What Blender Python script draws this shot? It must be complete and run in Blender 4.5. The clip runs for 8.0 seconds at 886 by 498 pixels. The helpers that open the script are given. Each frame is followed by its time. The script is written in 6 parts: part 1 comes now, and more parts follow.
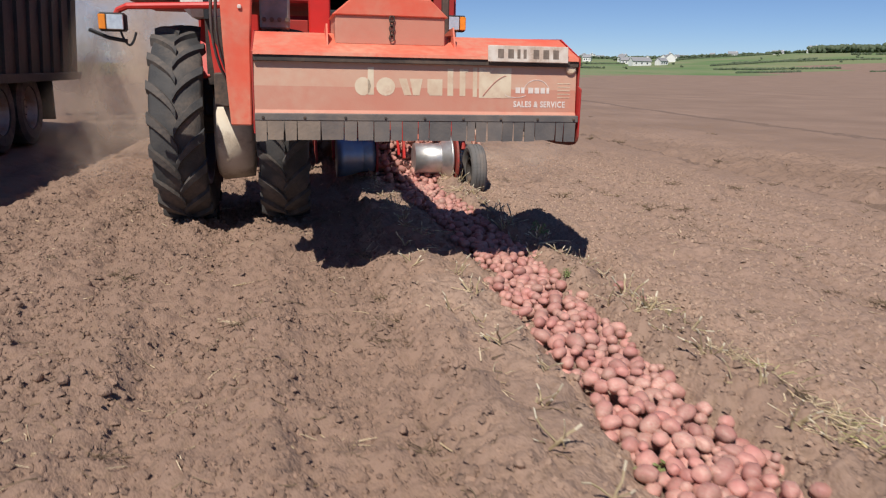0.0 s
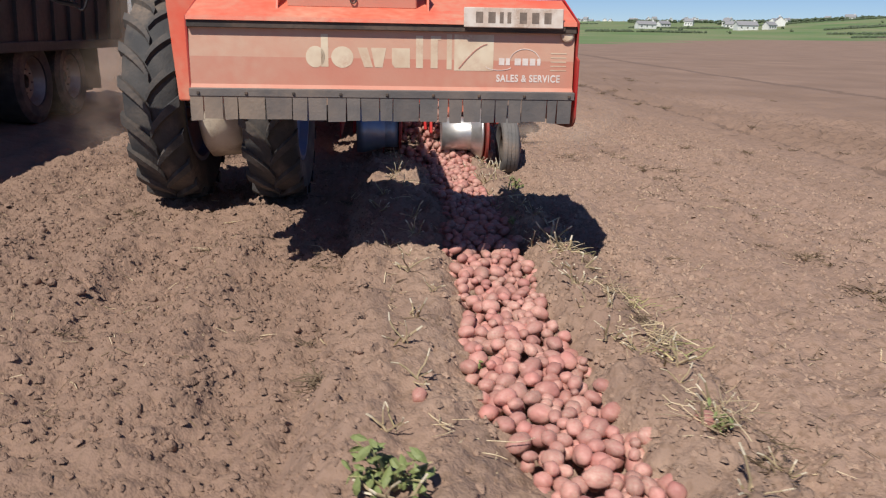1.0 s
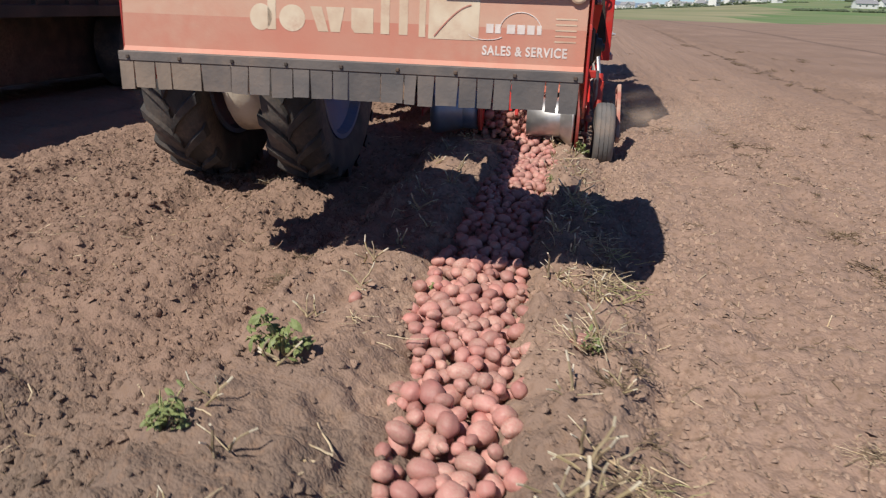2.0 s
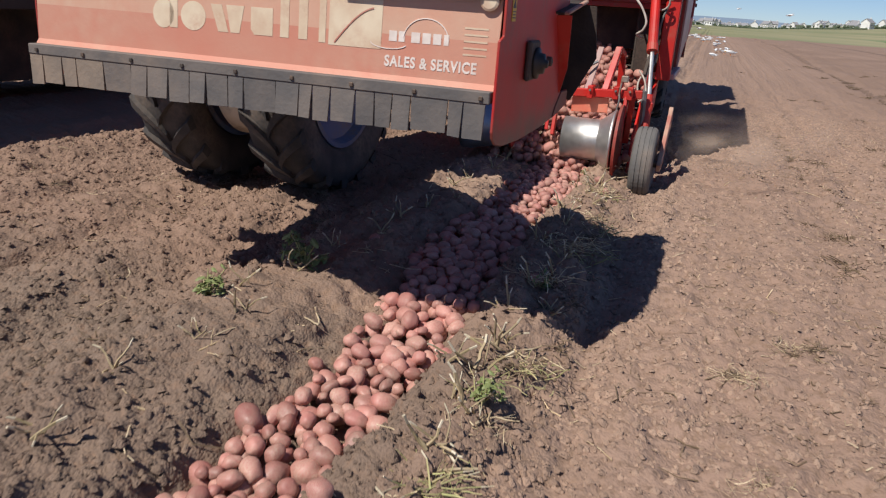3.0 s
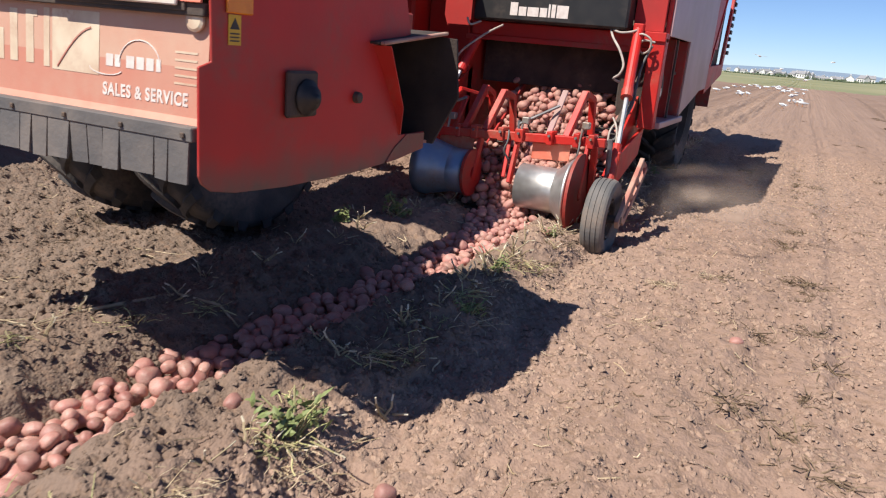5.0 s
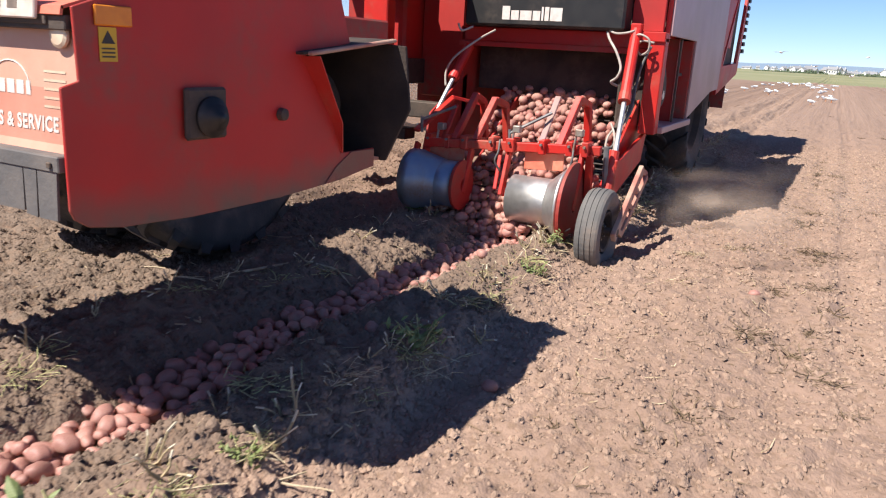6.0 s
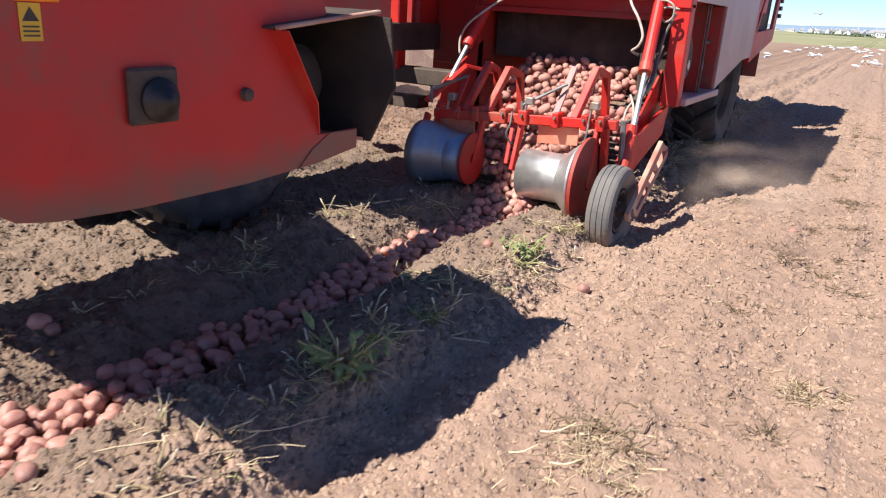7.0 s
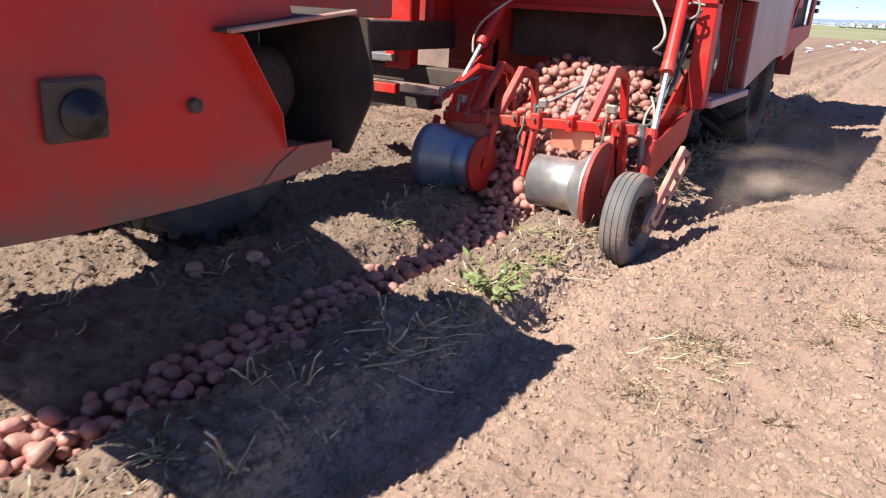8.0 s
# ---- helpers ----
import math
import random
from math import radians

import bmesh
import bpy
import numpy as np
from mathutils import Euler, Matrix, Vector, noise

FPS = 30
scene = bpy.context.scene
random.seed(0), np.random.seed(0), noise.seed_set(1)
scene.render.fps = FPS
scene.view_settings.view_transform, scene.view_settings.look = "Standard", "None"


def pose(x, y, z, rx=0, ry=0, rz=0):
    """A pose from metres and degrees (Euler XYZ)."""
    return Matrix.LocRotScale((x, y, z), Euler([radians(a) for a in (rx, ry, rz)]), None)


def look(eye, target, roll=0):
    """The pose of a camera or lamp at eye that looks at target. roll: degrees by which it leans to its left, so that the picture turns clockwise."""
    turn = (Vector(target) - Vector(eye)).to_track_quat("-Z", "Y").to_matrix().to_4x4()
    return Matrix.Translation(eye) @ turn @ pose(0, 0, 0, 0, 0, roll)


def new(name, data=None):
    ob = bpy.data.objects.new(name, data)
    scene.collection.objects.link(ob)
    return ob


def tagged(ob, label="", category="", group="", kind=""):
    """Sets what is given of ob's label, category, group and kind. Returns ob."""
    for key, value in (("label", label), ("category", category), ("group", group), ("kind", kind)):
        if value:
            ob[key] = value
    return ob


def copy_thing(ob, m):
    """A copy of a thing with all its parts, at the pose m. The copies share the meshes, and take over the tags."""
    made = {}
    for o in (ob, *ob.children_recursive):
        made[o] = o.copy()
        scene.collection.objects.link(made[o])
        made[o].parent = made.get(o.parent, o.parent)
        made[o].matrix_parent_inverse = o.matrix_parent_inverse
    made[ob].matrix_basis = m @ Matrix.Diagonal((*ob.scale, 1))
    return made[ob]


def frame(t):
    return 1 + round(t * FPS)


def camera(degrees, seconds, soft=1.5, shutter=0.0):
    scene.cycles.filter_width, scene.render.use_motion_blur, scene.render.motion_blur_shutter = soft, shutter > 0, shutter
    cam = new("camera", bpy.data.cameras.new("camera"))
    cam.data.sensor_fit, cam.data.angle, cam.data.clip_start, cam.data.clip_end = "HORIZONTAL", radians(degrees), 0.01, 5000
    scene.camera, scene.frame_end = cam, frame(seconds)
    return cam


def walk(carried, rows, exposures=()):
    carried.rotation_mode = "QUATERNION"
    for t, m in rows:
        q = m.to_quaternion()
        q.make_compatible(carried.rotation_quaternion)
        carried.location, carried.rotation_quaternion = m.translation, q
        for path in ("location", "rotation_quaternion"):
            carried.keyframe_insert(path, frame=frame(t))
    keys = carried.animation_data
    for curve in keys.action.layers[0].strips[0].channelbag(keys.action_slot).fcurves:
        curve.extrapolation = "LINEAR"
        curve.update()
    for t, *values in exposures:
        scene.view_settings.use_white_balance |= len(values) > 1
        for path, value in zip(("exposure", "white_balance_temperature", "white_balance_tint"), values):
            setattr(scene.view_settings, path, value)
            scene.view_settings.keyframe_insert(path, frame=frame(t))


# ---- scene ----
EXPO = [(0.0, 0.0), (2.2, 0.0), (3.5, 0.0), (4.5, 0.3), (5.2, 0.55), (6.5, 0.86), (8.0, 1.0)]
SPEED, DRIFT = 1.3257, 0.0251


def machine_place(t):
    """Where the harvester's front stands at t: it drives towards -y and drifts a little to +x."""
    return Vector((DRIFT * t, -SPEED * t, 0))


cam = camera(62.63, 8.0, soft=1.15, shutter=0.25)
# seconds, x, y, z, yaw, pitch, roll
PATH = [
    (0.0, -0.776, -4.504, 1.361, -11.67, -13.87, 1.23),
    (0.5, -0.397, -4.976, 1.292, -8.46, -14.88, 0.61),
    (1.0, 0.041, -5.251, 1.383, -4.58, -16.55, 1.10),
    (1.5, 0.467, -5.506, 1.410, -0.21, -18.38, 1.93),
    (2.0, 1.013, -5.687, 1.334, 9.07, -18.70, 2.06),
    (2.2, 1.210, -5.810, 1.312, 10.91, -18.39, 2.29),
    (3.3, 1.913, -6.684, 1.381, 19.26, -18.57, 4.41),
    (3.5, 2.006, -6.892, 1.394, 17.58, -18.73, 5.06),
    (4.0, 2.248, -7.305, 1.399, 17.22, -16.97, 5.27),
    (4.5, 2.478, -7.717, 1.405, 21.48, -16.48, 6.08),
    (5.0, 2.658, -8.185, 1.375, 24.56, -15.66, 5.29),
    (5.2, 2.737, -8.361, 1.376, 25.62, -15.25, 4.79),
    (6.3, 2.842, -9.432, 1.421, 27.06, -15.62, 3.23),
    (6.5, 2.857, -9.659, 1.489, 27.50, -17.37, 4.09),
    (7.0, 2.902, -10.166, 1.445, 29.25, -18.23, 3.62),
    (7.5, 2.886, -10.670, 1.482, 30.16, -18.68, 3.49),
    (8.0, 2.927, -11.160, 1.463, 31.80, -18.64, 3.25),
]
walk(cam, [(t, pose(x, y, z, 0, 0, yaw) @ pose(0, 0, 0, 90 + pitch) @ pose(0, 0, 0, 0, 0, roll)) for t, x, y, z, yaw, pitch, roll in PATH],
     exposures=EXPO)


# ---- world and sun ----
SUN_FROM = Vector((-0.38, -0.65, 1.0)).normalized()
world = bpy.data.worlds.new("daylight")
scene.world = world
world.use_nodes = True
sky = world.node_tree.nodes.new("ShaderNodeTexSky")
sky.sky_type, sky.sun_disc = "NISHITA", False
sky.sun_elevation = math.asin(SUN_FROM.z)
sky.sun_rotation = math.atan2(SUN_FROM.x, SUN_FROM.y)
sky.air_density, sky.dust_density, sky.ozone_density, sky.altitude = 0.8, 0.0, 3.0, 1500
tint = world.node_tree.nodes.new("ShaderNodeMix")
tint.data_type, tint.blend_type = "RGBA", "MULTIPLY"
tint.inputs[0].default_value, tint.inputs[7].default_value = 1.0, (0.84, 0.935, 1.14, 1)
world.node_tree.links.new(sky.outputs[0], tint.inputs[6])
world.node_tree.links.new(tint.outputs[2], world.node_tree.nodes["Background"].inputs[0])
world.node_tree.nodes["Background"].inputs[1].default_value = 0.075
sun = new("sun", bpy.data.lights.new("sun", "SUN"))
sun.data.energy, sun.data.angle, sun.data.color = 4.9, radians(0.53), (1.0, 0.95, 0.87)
sun.matrix_world = look(SUN_FROM * 50, (0, 0, 0))


# ---- materials ----
def material(name, base, second=None, scale=8.0, rough=0.7, metal=0.0, bump=0.0, bump_scale=60.0, dirt=None, dirt_scale=3.0,
             dirt_amount=0.5, random_amount=0.0, island=0.0, detail=5.0, rough2=None, speck=None, speck_scale=40.0, turned=None, lifted=None, cells=0.0, splash=None):
    """A surface of two mottled tones, with fine relief, a layer of dirt in patches, and a spread from piece to piece."""
    m = bpy.data.materials.new(name)
    m.use_nodes = True
    nt = m.node_tree
    n, link = nt.nodes, nt.links.new
    bsdf = n["Principled BSDF"]
    bsdf.inputs["Roughness"].default_value, bsdf.inputs["Metallic"].default_value = rough, metal
    coord = n.new("ShaderNodeTexCoord")

    def noise_at(s, d=detail):
        t = n.new("ShaderNodeTexNoise")
        t.inputs["Scale"].default_value, t.inputs["Detail"].default_value = s, d
        link(coord.outputs["Object"], t.inputs["Vector"])
        return t.outputs["Fac"]

    def ramp(v, lo, hi):
        r = n.new("ShaderNodeMapRange")
        r.inputs[1].default_value, r.inputs[2].default_value = lo, hi
        link(v, r.inputs[0])
        return r.outputs[0]

    def mix(f, a, b):
        x = n.new("ShaderNodeMix")
        x.data_type = "RGBA"
        if isinstance(f, float):
            x.inputs[0].default_value = f
        else:
            link(f, x.inputs[0])
        for sock, c in ((x.inputs[6], a), (x.inputs[7], b)):
            if isinstance(c, tuple):
                sock.default_value = (*c, 1)
            else:
                link(c, sock)
        return x.outputs[2]

    second = second or tuple(min(1, c * 0.75) for c in base)
    colour = mix(ramp(noise_at(scale), 0.38, 0.64), base, second)
    if dirt:
        f = ramp(noise_at(dirt_scale), 0.62 - 0.4 * dirt_amount, 0.78 - 0.2 * dirt_amount)
        k = n.new("ShaderNodeMath")
        k.operation = "MULTIPLY"
        link(f, k.inputs[0])
        link(ramp(noise_at(dirt_scale * 14), 0.2, 0.7), k.inputs[1])
        colour = mix(k.outputs[0], colour, dirt)
    if turned:
        sep = n.new("ShaderNodeSeparateXYZ")
        link(coord.outputs["Object"], sep.inputs[0])
        add = n.new("ShaderNodeMath")
        link(sep.outputs[0], add.inputs[0])
        link(noise_at(1.1), add.inputs[1])
        colour = mix(ramp(add.outputs[0], 0.75, 0.05), colour, turned)
        colour = mix(ramp(add.outputs[0], 1.7, 2.3), colour, lifted)
        # damp soil where the trough has just been opened
        along = n.new("ShaderNodeMath")
        link(sep.outputs[1], along.inputs[0])
        link(noise_at(1.7), along.inputs[1])
        both = n.new("ShaderNodeMath")
        both.operation = "MULTIPLY"
        link(ramp(along.outputs[0], -2.7, -3.6), both.inputs[0])
        link(ramp(add.outputs[0], 2.0, 1.6), both.inputs[1])
        colour = mix(both.outputs[0], colour, (0.205, 0.145, 0.108))
        # the old rows still show as faint bands along the field
        bands = n.new("ShaderNodeMapping")
        bands.inputs["Scale"].default_value = (1.3, 0.05, 1.0)
        link(coord.outputs["Object"], bands.inputs["Vector"])
        band = n.new("ShaderNodeTexNoise")
        band.inputs["Scale"].default_value, band.inputs["Detail"].default_value = 1.0, 5.0
        link(bands.outputs[0], band.inputs["Vector"])
        thin = n.new("ShaderNodeMath")
        thin.operation = "MULTIPLY"
        thin.inputs[1].default_value = 0.3
        link(ramp(band.outputs["Fac"], 0.47, 0.62), thin.inputs[0])
        colour = mix(thin.outputs[0], colour, (0.205, 0.132, 0.096))
        # farther over, the soil lies rougher and darker, in patches
        patchy = n.new("ShaderNodeMath")
        patchy.operation = "MULTIPLY"
        link(ramp(add.outputs[0], 4.4, 6.6), patchy.inputs[0])
        link(ramp(noise_at(0.33, 7.0), 0.30, 0.66), patchy.inputs[1])
        colour = mix(patchy.outputs[0], colour, (0.225, 0.145, 0.105))
        # wheel furrows show as darker, ragged lines
        for cx, w in ((5.48, 0.075), (12.3, 0.25)):
            off = n.new("ShaderNodeMath")
            off.operation = "MULTIPLY_ADD"
            off.inputs[1].default_value = 0.35
            link(noise_at(2.3), off.inputs[0])
            slant = n.new("ShaderNodeMath")
            slant.operation = "MULTIPLY_ADD"
            slant.inputs[1].default_value = -0.02
            link(sep.outputs[1], slant.inputs[0])
            link(sep.outputs[0], slant.inputs[2])
            link(slant.outputs[0], off.inputs[2])
            gap = n.new("ShaderNodeMath")
            gap.operation = "COMPARE"
            gap.inputs[1].default_value, gap.inputs[2].default_value = cx + 0.17, w
            link(off.outputs[0], gap.inputs[0])
            part_of = n.new("ShaderNodeMath")
            part_of.operation = "MULTIPLY"
            link(gap.outputs[0], part_of.inputs[0])
            link(ramp(noise_at(5.0), 0.25, 0.5), part_of.inputs[1])
            colour = mix(part_of.outputs[0], colour, (0.165, 0.108, 0.08))
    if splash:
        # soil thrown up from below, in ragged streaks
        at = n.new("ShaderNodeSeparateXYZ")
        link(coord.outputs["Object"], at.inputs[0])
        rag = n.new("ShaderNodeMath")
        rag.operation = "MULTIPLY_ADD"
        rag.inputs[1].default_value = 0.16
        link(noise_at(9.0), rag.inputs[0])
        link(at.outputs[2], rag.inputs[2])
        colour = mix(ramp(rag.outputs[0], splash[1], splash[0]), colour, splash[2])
    if speck:
        colour = mix(ramp(noise_at(speck_scale, 6.0), 0.5, 0.66), colour, speck)
    if random_amount or island:
        src = n.new("ShaderNodeObjectInfo").outputs["Random"] if random_amount else n.new("ShaderNodeNewGeometry").outputs["Random Per Island"]
        hsv = n.new("ShaderNodeHueSaturation")
        r = n.new("ShaderNodeMapRange")
        a = random_amount or island
        r.inputs[3].default_value, r.inputs[4].default_value = 1 - a, 1 + a
        link(src, r.inputs[0])
        link(r.outputs[0], hsv.inputs["Value"])
        link(colour, hsv.inputs["Color"])
        colour = hsv.outputs[0]
    link(colour, bsdf.inputs["Base Color"])
    if rough2 is not None:
        r = n.new("ShaderNodeMapRange")
        r.inputs[3].default_value, r.inputs[4].default_value = rough, rough2
        link(noise_at(scale * 1.7), r.inputs[0])
        link(r.outputs[0], bsdf.inputs["Roughness"])
    if bump:
        b = n.new("ShaderNodeBump")
        b.inputs["Strength"].default_value, b.inputs["Distance"].default_value = bump, 0.02
        high = noise_at(bump_scale, 8.0)
        if cells:
            b.inputs["Distance"].default_value = 0.03
            fall = n.new("ShaderNodeMapRange")
            fall.inputs[3].default_value, fall.inputs[4].default_value = bump * 0.62, bump * 0.85
            link(both.outputs[0], fall.inputs[0])
            link(fall.outputs[0], b.inputs["Strength"])
            for k, share in ((cells, 0.38), (cells * 2.7, 0.28)):
                v = n.new("ShaderNodeTexVoronoi")
                v.inputs["Scale"].default_value, v.inputs["Randomness"].default_value = k, 1.0
                link(coord.outputs["Object"], v.inputs["Vector"])
                less = n.new("ShaderNodeMath")
                less.operation = "MULTIPLY_ADD"
                less.inputs[1].default_value = -share
                link(v.outputs["Distance"], less.inputs[0])
                link(high, less.inputs[2])
                high = less.outputs[0]
        link(high, b.inputs["Height"])
        link(b.outputs[0], bsdf.inputs["Normal"])
    return m


DUST = (0.36, 0.23, 0.15)
EARTH = dict(rough=0.95, dirt=(0.43, 0.295, 0.218), dirt_scale=0.8, dirt_amount=0.6, detail=9, speck=(0.235, 0.152, 0.105), speck_scale=26,
             turned=(0.262, 0.168, 0.121), lifted=(0.315, 0.208, 0.155))
SOIL = material("dry_soil", (0.345, 0.225, 0.162), (0.235, 0.155, 0.116), 1.9, bump=0.65, bump_scale=34, cells=32, **EARTH)
CLOD = material("soil_clod", (0.37, 0.243, 0.176), (0.26, 0.17, 0.126), 1.9, bump=0.8, bump_scale=70, island=0.2, **{**EARTH, "lifted": (0.37, 0.252, 0.186), "speck": None})
POTATO = material("red_potato_skin", (0.45, 0.192, 0.16), (0.355, 0.142, 0.119), 17, 0.38, bump=0.12, bump_scale=80, dirt=(0.46, 0.305, 0.235),
                  dirt_scale=11, dirt_amount=0.68, island=0.22, rough2=0.7)
POTATO_DUSTY = material("dust_coated_potato_skin", (0.50, 0.21, 0.18), (0.42, 0.165, 0.142), 17, 0.45, bump=0.12, bump_scale=80, dirt=(0.52, 0.335, 0.262), dirt_scale=8, dirt_amount=0.75, island=0.18, rough2=0.75)
POTATO_ONE = material("red_potato_skin_single", (0.45, 0.192, 0.16), (0.355, 0.142, 0.119), 17, 0.38, bump=0.12, bump_scale=80, dirt=(0.46, 0.305, 0.235),
                      dirt_scale=11, dirt_amount=0.64, random_amount=0.22, rough2=0.7)
POTATO_DUG = material("soil_coated_potato_skin", (0.46, 0.185, 0.155), (0.37, 0.14, 0.115), 24, 0.65, bump=0.25, bump_scale=90, dirt=(0.46, 0.295, 0.225), dirt_scale=9, dirt_amount=0.75, island=0.25)
RED_DUSTY = material("dusty_red_paint", (0.60, 0.305, 0.212), (0.59, 0.335, 0.235), 5, 0.65, bump=0.05, dirt=(0.61, 0.385, 0.275), dirt_scale=1.1, dirt_amount=1.0)
RED_MID = material("dusty_red_panel_paint", (0.56, 0.21, 0.142), (0.56, 0.255, 0.177), 3, 0.65, bump=0.05, dirt=(0.57, 0.325, 0.23), dirt_scale=1.2, dirt_amount=0.6)
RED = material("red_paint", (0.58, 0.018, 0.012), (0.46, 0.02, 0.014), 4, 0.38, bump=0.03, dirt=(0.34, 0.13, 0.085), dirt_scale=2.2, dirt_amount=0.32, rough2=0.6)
# darker, dirtier copy of the red paint, for parts that lie in shade
RED_DARK = material("shade_toned_red_paint", (0.46, 0.019, 0.015), (0.37, 0.022, 0.018), 2.5, 0.6, bump=0.03, dirt=(0.20, 0.085, 0.06), dirt_scale=1.1, dirt_amount=0.55, rough2=0.65)
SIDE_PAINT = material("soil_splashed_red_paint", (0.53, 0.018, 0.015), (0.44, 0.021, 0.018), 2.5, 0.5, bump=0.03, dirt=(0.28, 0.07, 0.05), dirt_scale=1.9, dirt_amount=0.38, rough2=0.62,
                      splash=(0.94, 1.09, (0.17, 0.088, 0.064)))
ORANGE_RED = material("sun_bleached_red_paint", (0.74, 0.12, 0.065), (0.68, 0.15, 0.09), 3, 0.55, bump=0.04, dirt=(0.66, 0.32, 0.21), dirt_scale=1.5, dirt_amount=0.75)
CREAM = material("dusty_cream_vinyl", (0.72, 0.60, 0.44), (0.62, 0.47, 0.33), 9, 0.6, dirt=(0.5, 0.27, 0.18), dirt_scale=6, dirt_amount=0.35)
WHITE = material("white_vinyl", (0.78, 0.70, 0.64), (0.66, 0.56, 0.5), 20, 0.55)
PLATE = material("white_plate", (0.70, 0.62, 0.54), (0.58, 0.45, 0.36), 14, 0.5, dirt=DUST, dirt_scale=8, dirt_amount=0.4)
RUBBER_DUSTY = material("tan_dusty_rubber", (0.22, 0.175, 0.14), (0.28, 0.215, 0.165), 9, 0.9, bump=0.15)
RUBBER = material("grey_dusty_rubber", (0.115, 0.106, 0.103), (0.165, 0.142, 0.128), 7, 0.85, bump=0.15, dirt=(0.24, 0.18, 0.14), dirt_scale=1.6, dirt_amount=0.45)
TYRE = material("tyre_rubber", (0.042, 0.041, 0.042), (0.075, 0.069, 0.065), 5, 0.8, bump=0.2, dirt=(0.20, 0.15, 0.115), dirt_scale=2.4, dirt_amount=0.36)
BLACK = material("black_plastic", (0.012, 0.012, 0.013), (0.02, 0.019, 0.019), 6, 0.5, dirt=(0.10, 0.075, 0.06), dirt_scale=2, dirt_amount=0.3)
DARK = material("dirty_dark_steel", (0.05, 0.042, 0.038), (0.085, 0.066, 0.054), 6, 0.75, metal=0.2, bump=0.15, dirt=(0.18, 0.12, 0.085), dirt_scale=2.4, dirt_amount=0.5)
STEEL = material("polished_steel", (0.70, 0.68, 0.66), (0.58, 0.56, 0.54), 11, 0.36, metal=0.9, bump=0.03, bump_scale=30, rough2=0.55)
GREY = material("grey_cast_metal", (0.24, 0.24, 0.25), (0.16, 0.155, 0.155), 12, 0.55, metal=0.4, dirt=DUST, dirt_scale=5, dirt_amount=0.4)
BLUE = material("blue_wheel_paint", (0.09, 0.14, 0.27), (0.12, 0.16, 0.25), 5, 0.45, dirt=(0.22, 0.17, 0.14), dirt_scale=3, dirt_amount=0.45)
PALE = material("pale_dusty_panel", (0.50, 0.33, 0.33), (0.42, 0.25, 0.25), 2, 0.45, dirt=(0.42, 0.28, 0.22), dirt_scale=1.6, dirt_amount=0.5)
TAN = material("mud_caked_steel", (0.48, 0.31, 0.23), (0.42, 0.16, 0.12), 7, 0.8, bump=0.2)
TAN_DARK = material("soil_scuffed_paint", (0.24, 0.13, 0.09), (0.30, 0.10, 0.07), 6, 0.85, bump=0.2)
GALV = material("dull_galvanised_steel", (0.42, 0.39, 0.36), (0.34, 0.30, 0.27), 9, 0.5, metal=0.6, dirt=DUST, dirt_scale=4, dirt_amount=0.5)
YELLOW = material("yellow_sticker", (0.72, 0.46, 0.03), (0.62, 0.38, 0.03), 12, 0.5)
AMBER = material("amber_lens", (0.85, 0.28, 0.02), (0.75, 0.22, 0.02), 20, 0.25)
LENS = material("clear_lamp_lens", (0.75, 0.75, 0.74), (0.6, 0.6, 0.6), 40, 0.15, metal=0.5)
HOSE = material("hose_rubber", (0.10, 0.10, 0.10), (0.16, 0.15, 0.14), 12, 0.6)
HOSE_PALE = material("weathered_pale_hose", (0.50, 0.44, 0.38), (0.36, 0.31, 0.27), 14, 0.75)
STRAW = material("dry_haulm_stalk", (0.60, 0.49, 0.33), (0.46, 0.34, 0.20), 20, 0.8, island=0.3)
STRAW_TAN = material("weathered_haulm_stem", (0.44, 0.34, 0.21), (0.32, 0.25, 0.13), 16, 0.8, island=0.3)
CUT_END = material("bleached_cut_stem", (0.66, 0.58, 0.44), (0.52, 0.44, 0.30), 20, 0.8, island=0.25)
STRAW_GREEN = material("half_green_haulm", (0.36, 0.36, 0.15), (0.46, 0.38, 0.20), 20, 0.8, island=0.35)
STRAW_DARK = material("withered_haulm", (0.20, 0.14, 0.085), (0.13, 0.09, 0.055), 20, 0.9, island=0.3)
LEAF = material("green_leaf", (0.145, 0.19, 0.06), (0.24, 0.26, 0.10), 18, 0.6, island=0.35)
GRASS = material("green_pasture", (0.105, 0.185, 0.055), (0.17, 0.215, 0.085), 0.012, 0.95, dirt=(0.26, 0.235, 0.135), dirt_scale=0.02, dirt_amount=0.5)
DRY_GRASS = material("dry_pale_pasture", (0.30, 0.27, 0.15), (0.21, 0.215, 0.105), 0.02, 0.95, dirt=(0.14, 0.17, 0.07), dirt_scale=0.012, dirt_amount=0.45)
WALLS = material("white_render", (0.80, 0.79, 0.76), (0.70, 0.69, 0.66), 1, 0.8)
SLATE = material("slate_roof", (0.24, 0.24, 0.26), (0.30, 0.29, 0.29), 2, 0.8)
GLASSY = material("dark_window", (0.02, 0.022, 0.025), (0.03, 0.03, 0.032), 1, 0.2)
HEDGE = material("far_hedge_leaves", (0.07, 0.10, 0.055), (0.10, 0.12, 0.07), 0.4, 0.9)
# blue-grey puts the haze of distance into the hill colour
HILL = material("haze_tinted_hill", (0.19, 0.26, 0.35), (0.22, 0.28, 0.35), 0.004, 1.0)
FEATHER = material("white_feathers", (0.82, 0.82, 0.80), (0.72, 0.72, 0.72), 30, 0.8)
WING = material("grey_feathers", (0.45, 0.47, 0.50), (0.36, 0.38, 0.41), 30, 0.8)
